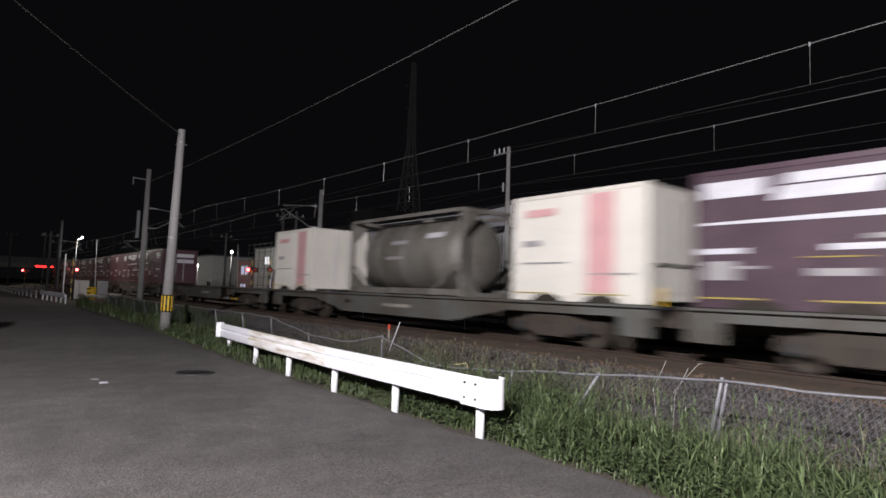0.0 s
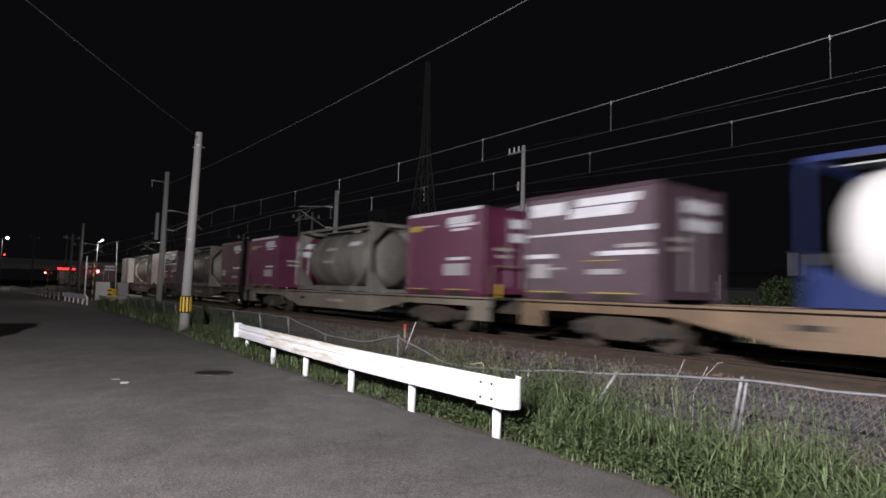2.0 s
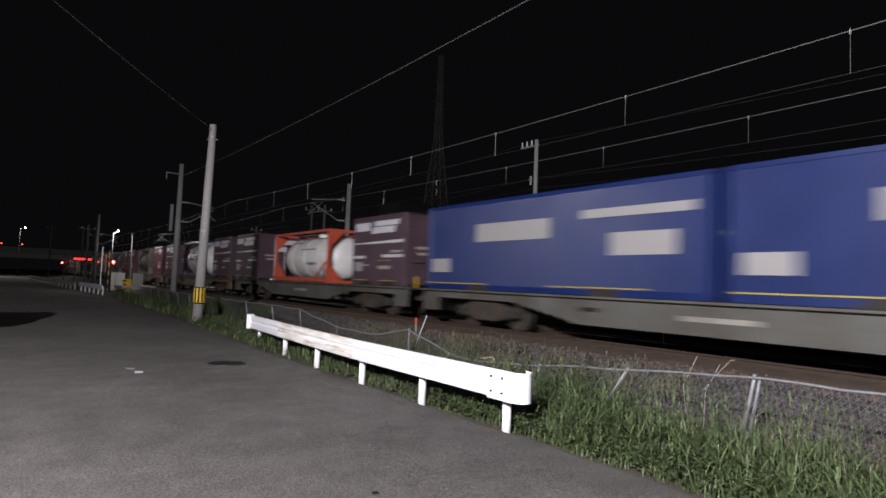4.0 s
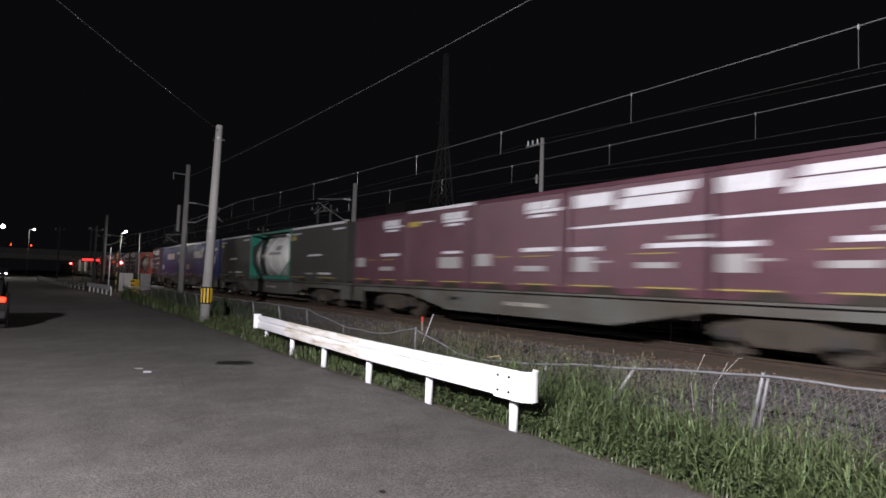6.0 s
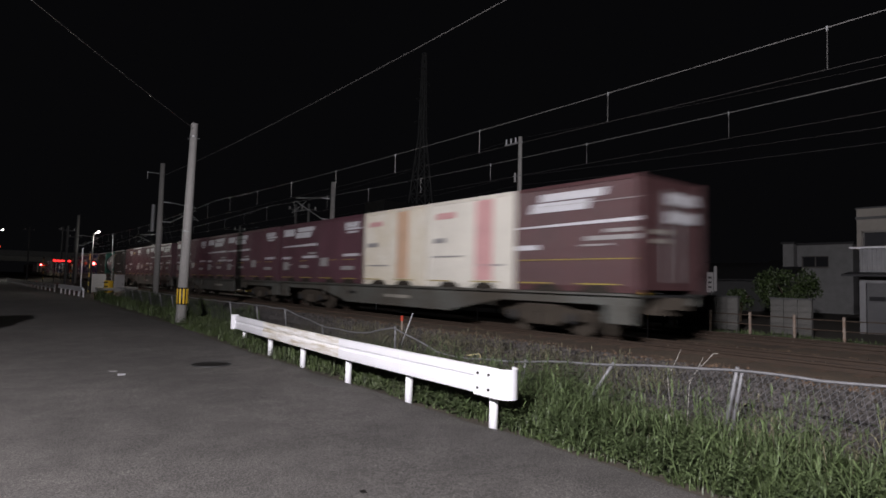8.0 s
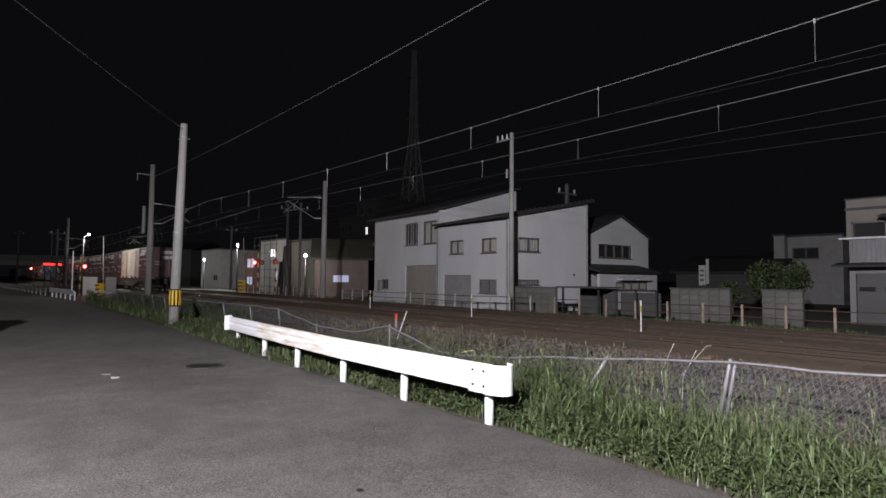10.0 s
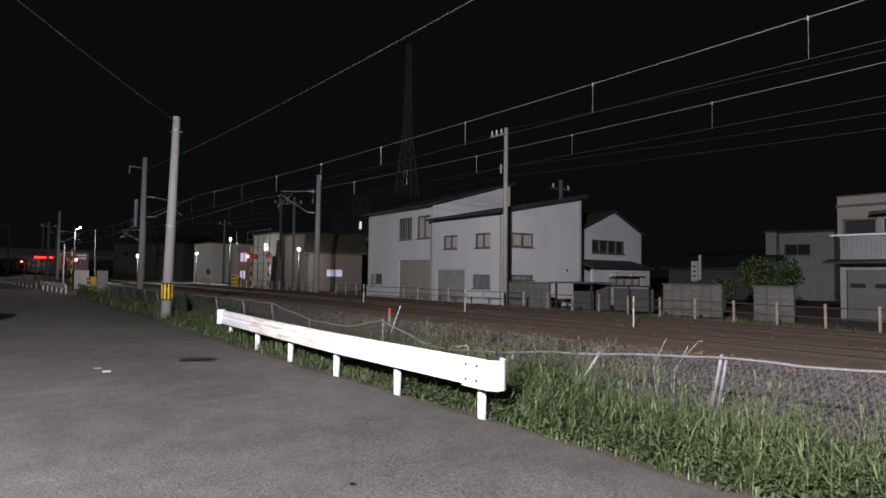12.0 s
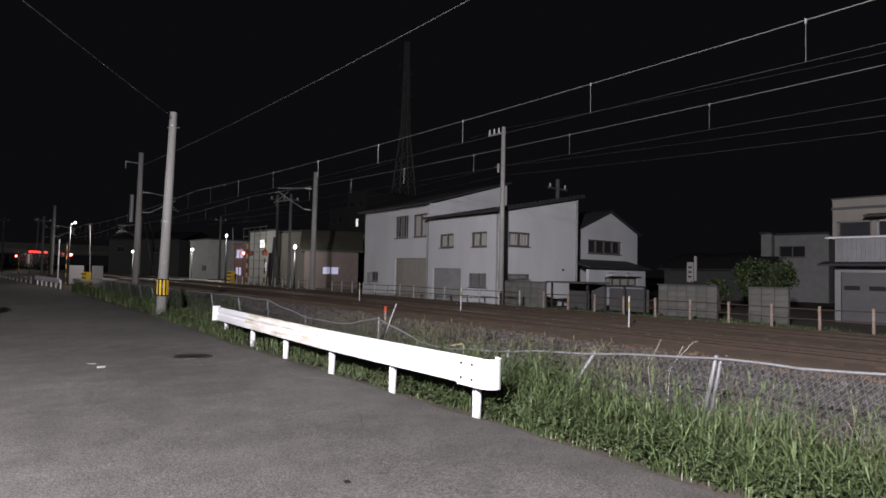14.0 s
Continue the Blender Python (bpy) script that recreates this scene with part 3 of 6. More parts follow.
def build_catenary(x, z_top, z_low, y_first, label):
    t = thing("catenary", label, "overhead line", group="catenary lines")

    def top(y):
        u = ((y - 40) % 48) / 48
        return z_top + 0.36 * (2 * u - 1) ** 2 - 0.05

    ys = [-40 + 2.5 * k for k in range(70)]
    part("messenger_wire", tube(bmesh.new(), [(x, y, top(y)) for y in ys], 0.011, 6), WIRE, t, "bright stranded carrier wire")
    part("contact_wire", tube(bmesh.new(), [(x, y, z_low) for y in ys[::5]], 0.006, 6), DIM_WIRE, t, "dull contact wire")
    for k in range(-8, 24):
        y = y_first + 4.74 * k
        bm = bmesh.new()
        rod(bm, (x, y, z_low), (x, y, top(y)), 0.0065, n=5)
        h = part("dropper", bm, WIRE, t)
        bm = bmesh.new()
        rod(bm, (x, y, top(y) - 0.06), (x, y, top(y) + 0.03), 0.02, n=6)
        part("clip", bm, GREY_STEEL, h)


build_catenary(TRACK_X, 6.50, 5.77, 4.04, "overhead catenary with droppers above the near track")
build_catenary(TRACK2_X, 6.52, 5.82, 7.70, "overhead catenary with droppers above the far track")
cable("feeder_cable", sagging((9.4, 45.2, 8.8), (9.4, -6.0, 8.98), 0.45, 40), 0.013, WIRE, "grey feeder cable above the railway's near side")


def build_line_pole(at, height):
    t = thing("line_pole", "slim grey power-line pole with three insulators on a cross-arm", "utility pole", at)
    bm = bmesh.new()
    rod(bm, (0, 0, -0.4), (0, 0, height), 0.125, 0.085, 16)
    part("shaft", smooth(bm), POLE, t)
    part("cross_arm", shape(((0, 0.42, height - 0.25), (0.07, 1.1, 0.07))), GREY_STEEL, t)
    for k in range(3):
        bm = bmesh.new()
        rod(bm, (0, 0.30 + k * 0.30, height - 0.21), (0, 0.30 + k * 0.30, height + 0.02), 0.04, 0.025, 8)
        part("insulator", bm, DECAL_WHITE, t, "white pin insulator")
    bm = bmesh.new()
    rod(bm, (0, 0.30, height - 2.0), (0, 0.30, height - 1.6), 0.045, n=8)
    part("insulator", bm, DECAL_GREY, t, "grey hanging insulator")
    part("bracket", shape(((0, 0.22, height - 1.75), (0.04, 0.45, 0.04))), GREY_STEEL, t)
    return t


build_line_pole((18.5, 18.55, 0.4), 7.95)
for x, z in ((18.5, 8.3), (18.5, 6.6), (18.6, 6.2)):
    cable("power_line", sagging((x, 18.7, z), (x + 1.0, -25, z + 0.2), 0.5), 0.005, DIM_WIRE, "thin dark power line beyond the railway")
    cable("power_line", sagging((x, 18.7, z), (x + 0.5, 62, z), 0.5), 0.005, DIM_WIRE, "thin dark power line beyond the railway")


# ---- train ----
def decal(parent, name, y0, y1, z0, z1, material, x, label="", slant=0.0, thick=0.004):
    """A thin painted plate on the side that faces the road."""
    bm = bmesh.new()
    prism(bm, [(y0 + slant, z0), (y1 + slant, z0), (y1, z1), (y0, z1)], x - thick, x, "x")
    return part(name, bm, material, parent, label)


W = 2.45


def container(name, label, length, paint, height=2.5, ribs=True, at=(0, 0, 0), top_stripe=None):
    """A box container: y from 0 at its leading end back to -length, the side at x = -W/2 facing the road."""
    t = thing(name, label, "container", at, group="containers on the train")
    pitch, d = 0.21, 0.022
    n = int((length - 0.24) / pitch)
    pitch = (length - 0.24) / n
    for side in (-1, 1):
        bm = bmesh.new()
        line = []
        for k in range(n):
            y = -0.12 - k * pitch
            for f, dd in ((0.0, 0), (0.36, 0), (0.5, d), (0.86, d)):
                line.append((side * (W / 2 - 0.012 - (dd if ribs else dd * 0.3)), y - f * pitch))
        line.append((side * (W / 2 - 0.012), -length + 0.12))
        lo = [bm.verts.new((x, y, 0.14)) for x, y in line]
        hi = [bm.verts.new((x, y, height - 0.09)) for x, y in line]
        for a, b, c, e in zip(lo, lo[1:], hi[1:], hi):
            bm.faces.new((a, b, c, e))
        part("side_panel", bm, paint, t, "ribbed steel side")
    part("roof_panel", shape(((0, -length / 2, height - 0.06), (W - 0.06, length - 0.06, 0.08))), paint, t)
    part("floor_panel", shape(((0, -length / 2, 0.15), (W - 0.1, length - 0.2, 0.05))), DARK_STEEL, t)
    part("end_wall", shape(((0, -0.07, height / 2), (W - 0.1, 0.05, height - 0.16))), paint, t)
    part("end_wall", shape(((0, -length + 0.07, height / 2), (W - 0.1, 0.05, height - 0.16))), paint, t)
    for y in (-0.07, -length + 0.07):
        for s in (-1, 1):
            part("corner_post", soften(shape(((s * (W / 2 - 0.06), y, height / 2), (0.12, 0.14, height))), 0.012), paint, t)
    for s in (-1, 1):
        part("top_rail", shape(((s * (W / 2 - 0.04), -length / 2, height - 0.045), (0.08, length - 0.28, 0.09))), top_stripe or paint, t, "white-painted top rail" if top_stripe else "")
        bm = bmesh.new()
        seg = [(-0.14, -length * 0.25), (-length * 0.25 - 0.36, -length * 0.75 + 0.36), (-length * 0.75, -length + 0.14)]
        for a, b in seg:
            box(bm, (s * (W / 2 - 0.045), (a + b) / 2, 0.075), (0.09, a - b, 0.14))
        for yc in (-length * 0.25 - 0.18, -length * 0.75 + 0.18):
            box(bm, (s * (W / 2 - 0.045), yc, 0.125), (0.088, 0.36, 0.04))
        part("bottom_rail", bm, paint, t)
        for yc in (-length * 0.25 - 0.18, -length * 0.75 + 0.18):
            # black plate behind the rail's gap paints the shade inside the pocket
            part("fork_pocket", shape(((s * (W / 2 - 0.11), yc, 0.06), (0.02, 0.36, 0.10))), BLACK, t, "fork pocket with its hollow's shade painted black")
            bm = bmesh.new()
            prism(bm, [(yc + 0.46, 0.0), (yc + 0.38, 0.09), (yc + 0.20, 0.15), (yc - 0.18, 0.16), (yc - 0.36, 0.10), (yc - 0.46, 0.0)], s * (W / 2 + 0.001), s * (W / 2 - 0.004), "x")
            part("grime_patch", bm, GRIME, t, "black and rusty grime round the fork pocket")
    for k in (-1, 1):
        bm = bmesh.new()
        rod(bm, (k * 0.28, -length - 0.01, 0.25), (k * 0.28, -length - 0.01, height - 0.25), 0.02, n=6)
        part("lock_bar", bm, GREY_STEEL, t)
    x = -W / 2
    for a in (0.10, length * 0.55):
        decal(t, "edge_stripe", -a - length * 0.30, -a, 0.165, 0.195, DECAL_YELLOW, x - 0.002, "yellow stripe along the sill")
    return t


def lettered(name, label, length, paint, kind, **kw):
    """A container with its painted shapes: logo blocks, stripe and data panels."""
    t = container(name, label, length, paint, **kw)
    x, L = -W / 2, length

    def d(nm, a, b, z0, z1, m, lab="", sl=0.0):
        decal(t, nm, -b, -a, z0, z1, m, x + 0.004, lab, sl, 0.008)

    if kind == "two_logos":
        d("logo_panel", 0.18, 1.28, 1.98, 2.28, DECAL_WHITE, "plain white logo block")
        d("logo_panel", 1.62, 3.25, 2.12, 2.30, DECAL_WHITE, "plain white slanted logo block", 0.03)
        d("logo_panel", 1.50, 3.05, 1.86, 2.09, DECAL_WHITE, "plain white slanted logo block", 0.10)
        bm = bmesh.new()
        prism(bm, [(-0.12, 1.50), (-0.12, 1.54), (-3.55, 1.60), (-3.55, 1.49)], x - 0.004, x + 0.004, "x")
        part("white_stripe", bm, DECAL_WHITE, t, "tapering white stripe")
        d("data_panel", 0.20, 0.78, 0.50, 0.84, DECAL_GREY, "pale data panel")
        d("data_panel", 0.08, 0.95, 0.97, 1.07, DECAL_WHITE)
        d("data_panel", 0.82, 1.2, 0.70, 0.75, DECAL_GREY)
        d("data_panel", 2.75, 3.5, 1.15, 1.23, DECAL_GREY)
        d("data_panel", 2.2, 3.55, 0.99, 1.09, DECAL_WHITE)
        d("data_panel", 1.85, 2.75, 0.875, 0.895, DECAL_YELLOW)
        d("data_panel", 1.95, 2.75, 0.58, 0.70, DECAL_GREY)
    if kind == "tail_logo":
        d("logo_panel", 0.85, 2.75, 2.12, 2.30, DECAL_WHITE, "plain white slanted logo block", 0.03)
        d("logo_panel", 0.60, 2.35, 1.86, 2.09, DECAL_WHITE, "plain white slanted logo block", 0.10)
        bm = bmesh.new()
        prism(bm, [(-0.06, 1.50), (-0.06, 1.54), (-3.60, 1.60), (-3.60, 1.52)], x - 0.004, x + 0.004, "x")
        part("white_stripe", bm, DECAL_WHITE, t, "tapering white stripe")
        d("data_panel", 0.06, 0.80, 0.97, 1.09, DECAL_WHITE)
        d("data_panel", 2.75, 3.55, 1.30, 1.38, DECAL_GREY)
        d("data_panel", 2.2, 3.6, 1.14, 1.24, DECAL_GREY)
        d("data_panel", 2.1, 2.9, 1.02, 1.06, DECAL_GREY)
        d("data_panel", 0.1, 3.5, 0.72, 0.74, DECAL_YELLOW)
        d("data_panel", 0.5, 3.6, 2.00, 2.015, DECAL_GREY)
    if kind == "one_logo":
        for a, b in ((2.25, 2.58), (2.63, 2.92), (2.97, 3.25)):
            d("logo_panel", a, b, 2.07, 2.26, DECAL_WHITE, "plain white slanted logo block", 0.06)
        d("logo_panel", 2.25, 3.45, 1.98, 2.055, DECAL_WHITE, "plain white logo bar", 0.02)
        d("logo_panel", 2.40, 3.15, 1.86, 1.93, DECAL_WHITE, "plain white logo bar", 0.02)
        d("data_panel", 0.18, 0.85, 0.64, 0.98, DECAL_GREY, "pale data panel")
        d("data_panel", 0.95, 1.6, 0.875, 0.895, DECAL_YELLOW)
        d("data_panel", 2.1, 3.0, 0.875, 0.895, DECAL_YELLOW)
        d("data_panel", 2.1, 3.3, 1.00, 1.10, DECAL_WHITE)
        d("data_panel", 1.95, 2.9, 0.5, 0.64, DECAL_GREY)
    if kind == "striped":
        d("sign_panel", 0.16, 0.85, 1.95, 2.12, DECAL_YELLOW, "yellow slanted name bar", 0.06)
        d("sign_panel", 0.92, 1.55, 2.06, 2.09, DECAL_WHITE)
        for a, b in ((2.15, 2.50), (2.55, 2.86), (2.91, 3.20)):
            d("logo_panel", a, b, 2.07, 2.27, DECAL_WHITE, "plain white slanted logo block", 0.06)
        d("logo_panel", 2.15, 3.40, 1.98, 2.055, DECAL_WHITE, "plain white logo bar", 0.02)
        d("logo_panel", 2.30, 3.05, 1.86, 1.93, DECAL_WHITE, "plain white logo bar", 0.02)
        d("data_panel", 2.15, 3.05, 1.02, 1.10, DECAL_WHITE)
        d("data_panel", 1.95, 3.0, 0.58, 0.92, DECAL_GREY, "grey block of data")
    if kind == "pink":
        d("colour_stripe", 2.25, 2.95, 0.22, 2.38, PINK, "faded pink upright stripe")
        d("logo_panel", 0.45, 1.35, 1.98, 2.16, PINK)
        d("data_panel", 0.3, 1.7, 0.86, 0.90, DECAL_GREY)
        d("data_panel", 2.3, 3.4, 0.60, 0.64, DECAL_GREY)
        d("emblem", 0.35, 0.9, 1.28, 1.42, DECAL_GREY, "grey emblem")
    if kind == "orange":
        d("colour_stripe", 2.2, 2.85, 0.22, 2.38, ORANGE, "faded orange upright stripe")
        d("logo_panel", 0.45, 1.25, 1.98, 2.14, PINK)
        d("data_panel", 0.3, 1.7, 0.62, 0.66, DECAL_GREY)
        d("emblem", 0.3, 1.0, 1.28, 1.42, DECAL_GREY, "grey emblem")
    if kind == "grey":
        d("sign_panel", 0.2, 1.3, 2.16, 2.22, DECAL_WHITE)
        d("sign_panel", L - 1.3, L - 0.2, 2.18, 2.25, DECAL_WHITE)
        d("data_panel", 2.2, 3.6, 1.12, 1.20, DECAL_WHITE)
        d("data_panel", 3.4, 4.6, 0.32, 0.40, DECAL_WHITE)
        d("data_panel", 2.0, 2.8, 0.32, 0.38, DECAL_GREY)
        d("data_panel", 0.2, 0.7, 1.9, 2.1, DECAL_YELLOW)
    if kind == "blue":
        d("logo_panel", 2.4, 5.2, 1.35, 1.85, DECAL_GREY, "pale faded lettering block")
        d("sign_panel", 6.2, 9.0, 1.75, 1.95, DECAL_GREY)
        d("data_panel", 7.0, 8.6, 0.9, 1.4, DECAL_GREY)
        d("data_panel", 0.3, 1.2, 0.5, 0.9, DECAL_GREY)
    # plates on the trailing end
    if kind not in ("pink", "orange", "grey"):
        for z0, z1 in ((1.95, 2.2), (1.55, 1.8)):
            part("end_panel", shape(((0.38, -L - 0.002, (z0 + z1) / 2), (1.15, 0.012, z1 - z0))), DECAL_WHITE, t, "pale panel on the end")
        for z, w in ((1.32, 0.7), (1.12, 0.55)):
            part("end_marking", shape(((-0.45, -L - 0.002, z), (w, 0.012, 0.09))), WAGON_MARK, t)
    return t


def tank(name, label, frame, shell, accent=None, at=(0, 0, 0), kind="", height=2.5, R=1.14, mid=1.25):
    """A 20-foot tank in an open frame."""
    L = 6.06
    t = thing(name, label, "tank container", at, group="tanks on the train")
    prof = [(0.28, 0.0), (0.33, 0.35 * R), (0.42, 0.67 * R), (0.58, 0.86 * R), (0.80, 0.955 * R), (1.0, R), (L - 1.0, R), (L - 0.80, 0.955 * R), (L - 0.58, 0.86 * R), (L - 0.42, 0.67 * R), (L - 0.33, 0.35 * R), (L - 0.28, 0.0)]
    bm = bmesh.new()
    rows = []
    for y, r in prof:
        rows.append([bm.verts.new((max(r, 0.005) * math.cos(k * math.pi / 16), -y, mid + max(r, 0.005) * math.sin(k * math.pi / 16))) for k in range(32)])
    for a, b in zip(rows, rows[1:]):
        for k in range(32):
            bm.faces.new((a[k - 1], a[k], b[k], b[k - 1]))
    shell_ob = part("shell", smooth(bm), shell, t)
    for y in (1.6, 3.03, 4.46):
        bm = bmesh.new()
        rod(bm, (0, -y + 0.04, mid), (0, -y - 0.04, mid), R + 0.018, n=32)
        part("band", smooth(bm), shell, shell_ob)
    if kind == "blue":
        for s in (-1, 1):
            for a, b in ((0.1, 1.5), (L - 0.1, L - 1.5)):
                bm = bmesh.new()
                prism(bm, [(-a, 0.05), (-b, 0.05), (-a, 0.75)], s * (W / 2 - 0.14), s * (W / 2 - 0.06), "x")
                part("saddle_plate", bm, frame, t, "blue corner plate")
    for y in (0.06, L - 0.06):
        for s in (-1, 1):
            if kind == "blue" and s < 0:
                part("corner_post", shape(((s * (W / 2 - 0.05), -y, height / 2), (0.08, 0.05, height))), frame, t)
                continue
            part("corner_post", soften(shape(((s * (W / 2 - 0.06), -y, height / 2), (0.12, 0.12, height))), 0.012), frame, t)
        for z in (0.06, height - 0.06):
            part("end_beam", shape(((0, -y, z), (W - 0.24, 0.12, 0.12))), frame, t)
        for s in (-1, 1) if kind != "blue" else ():
            for z in (0.35, height - 0.35):
                bm = bmesh.new()
                up = 1 if z < 1 else -1
                prism(bm, [(s * (W / 2 - 0.1), z - 0.25 * up), (s * (W / 2 - 0.1), z + 0.45 * up), (s * (W / 2 - 0.75), z - 0.25 * up)], -y - 0.02, -y + 0.02)
                part("gusset", bm, frame, t)
    for s in (-1, 1):
        part("top_rail", shape(((s * (W / 2 - 0.05), -L / 2, height - 0.05), (0.09, L - 0.24, 0.10))), frame, t)
        part("bottom_rail", shape(((s * (W / 2 - 0.05), -L / 2, 0.12), (0.10, L - 0.24, 0.18))), accent or frame, t)
        for y0, y1 in ((0.15, 1.3), (L - 0.15, L - 1.3)) if kind != "blue" else ():
            bm = bmesh.new()
            rod(bm, (s * (W / 2 - 0.06), -y0, 0.95), (s * (W / 2 - 0.06), -y1, 0.2), 0.04, n=6)
            part("brace", bm, frame, t)
    part("walkway", shape(((0, -L / 2, height - 0.03), (0.5, L - 0.5, 0.03))), GREY_STEEL, t)
    bm = bmesh.new()
    rod(bm, (0, -L / 2, mid + R - 0.05), (0, -L / 2, height - 0.04), 0.28, n=16)
    part("manway", bm, shell, t)
    x = -R

    def plate(a, b, z0, z1, m, lab=""):
        # curved plates that hug the shell
        bm = bmesh.new()
        rows = []
        for j in range(7):
            z = z0 + (z1 - z0) * j / 6
            dz = z - mid
            xx = -math.sqrt(max(0.05, (R + 0.022) ** 2 - dz * dz))
            rows.append([bm.verts.new((xx, -a, z)), bm.verts.new((xx, -b, z))])
        for p, q in zip(rows, rows[1:]):
            bm.faces.new((p[0], p[1], q[1], q[0]))
        bmesh.ops.solidify(bm, geom=bm.faces[:], thickness=0.004)
        part("panel", bm, m, t, lab)

    if kind == "dull":
        plate(2.4, 3.3, 1.58, 1.70, DECAL_GREY)
        plate(4.2, 5.0, 1.72, 1.88, DECAL_WHITE, "white name panel")
        plate(2.2, 3.1, 1.10, 1.20, DECAL_GREY)
    if kind == "blue":
        plate(1.4, 4.3, 1.62, 1.68, DECAL_BLUE)
        plate(1.4, 4.3, 1.18, 1.24, DECAL_BLUE)
        plate(1.5, 2.6, 1.28, 1.58, DECAL_BLUE, "dark blue name block")
        plate(2.9, 3.9, 1.36, 1.52, DECAL_GREY)
    if kind == "red":
        plate(2.6, 4.2, 1.44, 1.50, DECAL_GREY)
        plate(3.4, 4.3, 0.78, 0.88, DECAL_GREY)
        plate(1.0, 2.2, 1.78, 1.86, DECAL_GREY)
    if kind == "green":
        plate(1.6, 2.4, 1.35, 1.75, DECAL_GREY)
        plate(2.8, 4.6, 1.28, 1.42, DECAL_GREY)
        plate(3.8, 4.6, 1.5, 1.75, DECAL_GREY)
    return t


DECK = 1.04


def build_wagon(paint, at):
    """A flat container wagon, leading coupler at y = 0, with its two bogies."""
    L = 18.75
    t = thing("flat_wagon", "soiled container flat wagon with a fish-bellied side sill", "railway wagon", at, group="wagons of the train")
    for s in (-1, 1):
        bm = bmesh.new()
        belly = [(-0.05, DECK), (-0.05, DECK - 0.26), (-4.1, DECK - 0.26), (-6.2, DECK - 0.64), (-12.5, DECK - 0.64), (-14.6, DECK - 0.26), (-L + 0.05, DECK - 0.26), (-L + 0.05, DECK)]
        prism(bm, belly, s * (W / 2 - 0.10), s * (W / 2 - 0.13), "x")
        part("side_sill", bm, paint, t)
        part("top_flange", shape(((s * (W / 2 - 0.06), -L / 2, DECK - 0.03), (0.16, L - 0.1, 0.05))), paint, t)
        bm = bmesh.new()
        prism(bm, [(-6.2, DECK - 0.66), (-12.5, DECK - 0.66), (-12.5, DECK - 0.62), (-6.2, DECK - 0.62)], s * (W / 2 - 0.04), s * (W / 2 - 0.2), "x")
        part("bottom_flange", bm, paint, t)
        for y in (4.4, 6.3, 9.37, 12.4, 14.3):
            part("web_rib", shape(((s * (W / 2 - 0.085), -y, DECK - 0.25), (0.04, 0.05, 0.36))), paint, t)
    x = -W / 2 + 0.098
    decal(t, "data_panel", -10.4, -8.9, DECK - 0.40, DECK - 0.30, WAGON_MARK, x, "pale wagon data panel")
    # sill is uncut: a black plate paints the shade inside a slot
    decal(t, "opening", -6.9, -6.4, DECK - 0.36, DECK - 0.26, BLACK, x, "black plate painted as the dark of a sill slot")
    part("deck", shape(((0, -L / 2, DECK - 0.05), (W - 0.3, L - 0.1, 0.06))), DARK_STEEL, t)
    part("centre_sill", shape(((0, -L / 2, DECK - 0.28), (0.5, L, 0.36))), BOGIE, t)
    for y in (0.1, -L - 0.1):
        part("coupler", shape(((0, y, DECK - 0.2), (0.24, 0.5, 0.26))), BOGIE, t)
    for k, y in enumerate((1.0, L - 1.0)):
        part("step_box", shape(((-W / 2 + 0.12, -y + (0.6 if k == 0 else -0.5), DECK - 0.45), (0.1, 0.7, 0.4))), paint, t, "grey step plate")
    for yc in (2.85, L - 2.85):
        bogie = part("bogie", shape(((0, -yc, 0.6), (1.66, 0.4, 0.25))), BOGIE, t, "brown dusty bogie")
        for s in (-1, 1):
            bm = bmesh.new()
            prism(bm, [(-yc + 1.25, 0.36), (-yc + 1.25, 0.55), (-yc + 0.55, 0.72), (-yc - 0.55, 0.72), (-yc - 1.25, 0.55), (-yc - 1.25, 0.36), (-yc - 0.8, 0.36), (-yc - 0.45, 0.22), (-yc + 0.45, 0.22), (-yc + 0.8, 0.36)], s * 0.84, s * 0.98, "x")
            part("side_frame", bm, BOGIE, bogie)
        for s in (-1, 1):
            bm = bmesh.new()
            for dy in (-0.12, 0.12):
                rod(bm, (s * 1.0, -yc + dy, 0.25), (s * 1.0, -yc + dy, 0.52), 0.07, n=8)
            part("spring", bm, BOGIE, bogie)
            for dy in (-0.95, 0.95):
                bm = bmesh.new()
                rod(bm, (s * 0.98, -yc + dy, 0.41), (s * 1.04, -yc + dy, 0.41), 0.13, n=10)
                part("axle_box", bm, DARK_STEEL, bogie)
        for dy in (-0.95, 0.95):
            w = part("wheelset", bmesh.new(), BOGIE, t)
            bm = bmesh.new()
            rod(bm, (-0.9, 0, 0), (0.9, 0, 0), 0.07, n=10)
            bm.to_mesh(w.data)
            bm.free()
            for s in (-1, 1):
                bm = bmesh.new()
                rod(bm, (s * 0.50, 0, 0), (s * 0.63, 0, 0), 0.405, n=28)
                rod(bm, (s * 0.48, 0, 0), (s * 0.50, 0, 0), 0.43, n=28)
                part("wheel", bm, BOGIE, w)
            w.matrix_basis = pose(0, -yc + dy, 0.405)
    bm = bmesh.new()
    tube(bm, [(-1.05, -L + 0.12, DECK - 0.05), (-1.05, -L + 0.12, DECK + 0.78), (-0.95, -L + 0.12, DECK + 0.85), (0.95, -L + 0.12, DECK + 0.85), (1.05, -L + 0.12, DECK + 0.78), (1.05, -L + 0.12, DECK - 0.05)], 0.02, 6)
    part("end_railing", bm, paint, t, "bent tube railing across the wagon's end")
    part("handbrake", shape(((-0.8, -L + 0.1, DECK + 0.15), (0.05, 0.05, 0.4))), YELLOW, t)
    return t


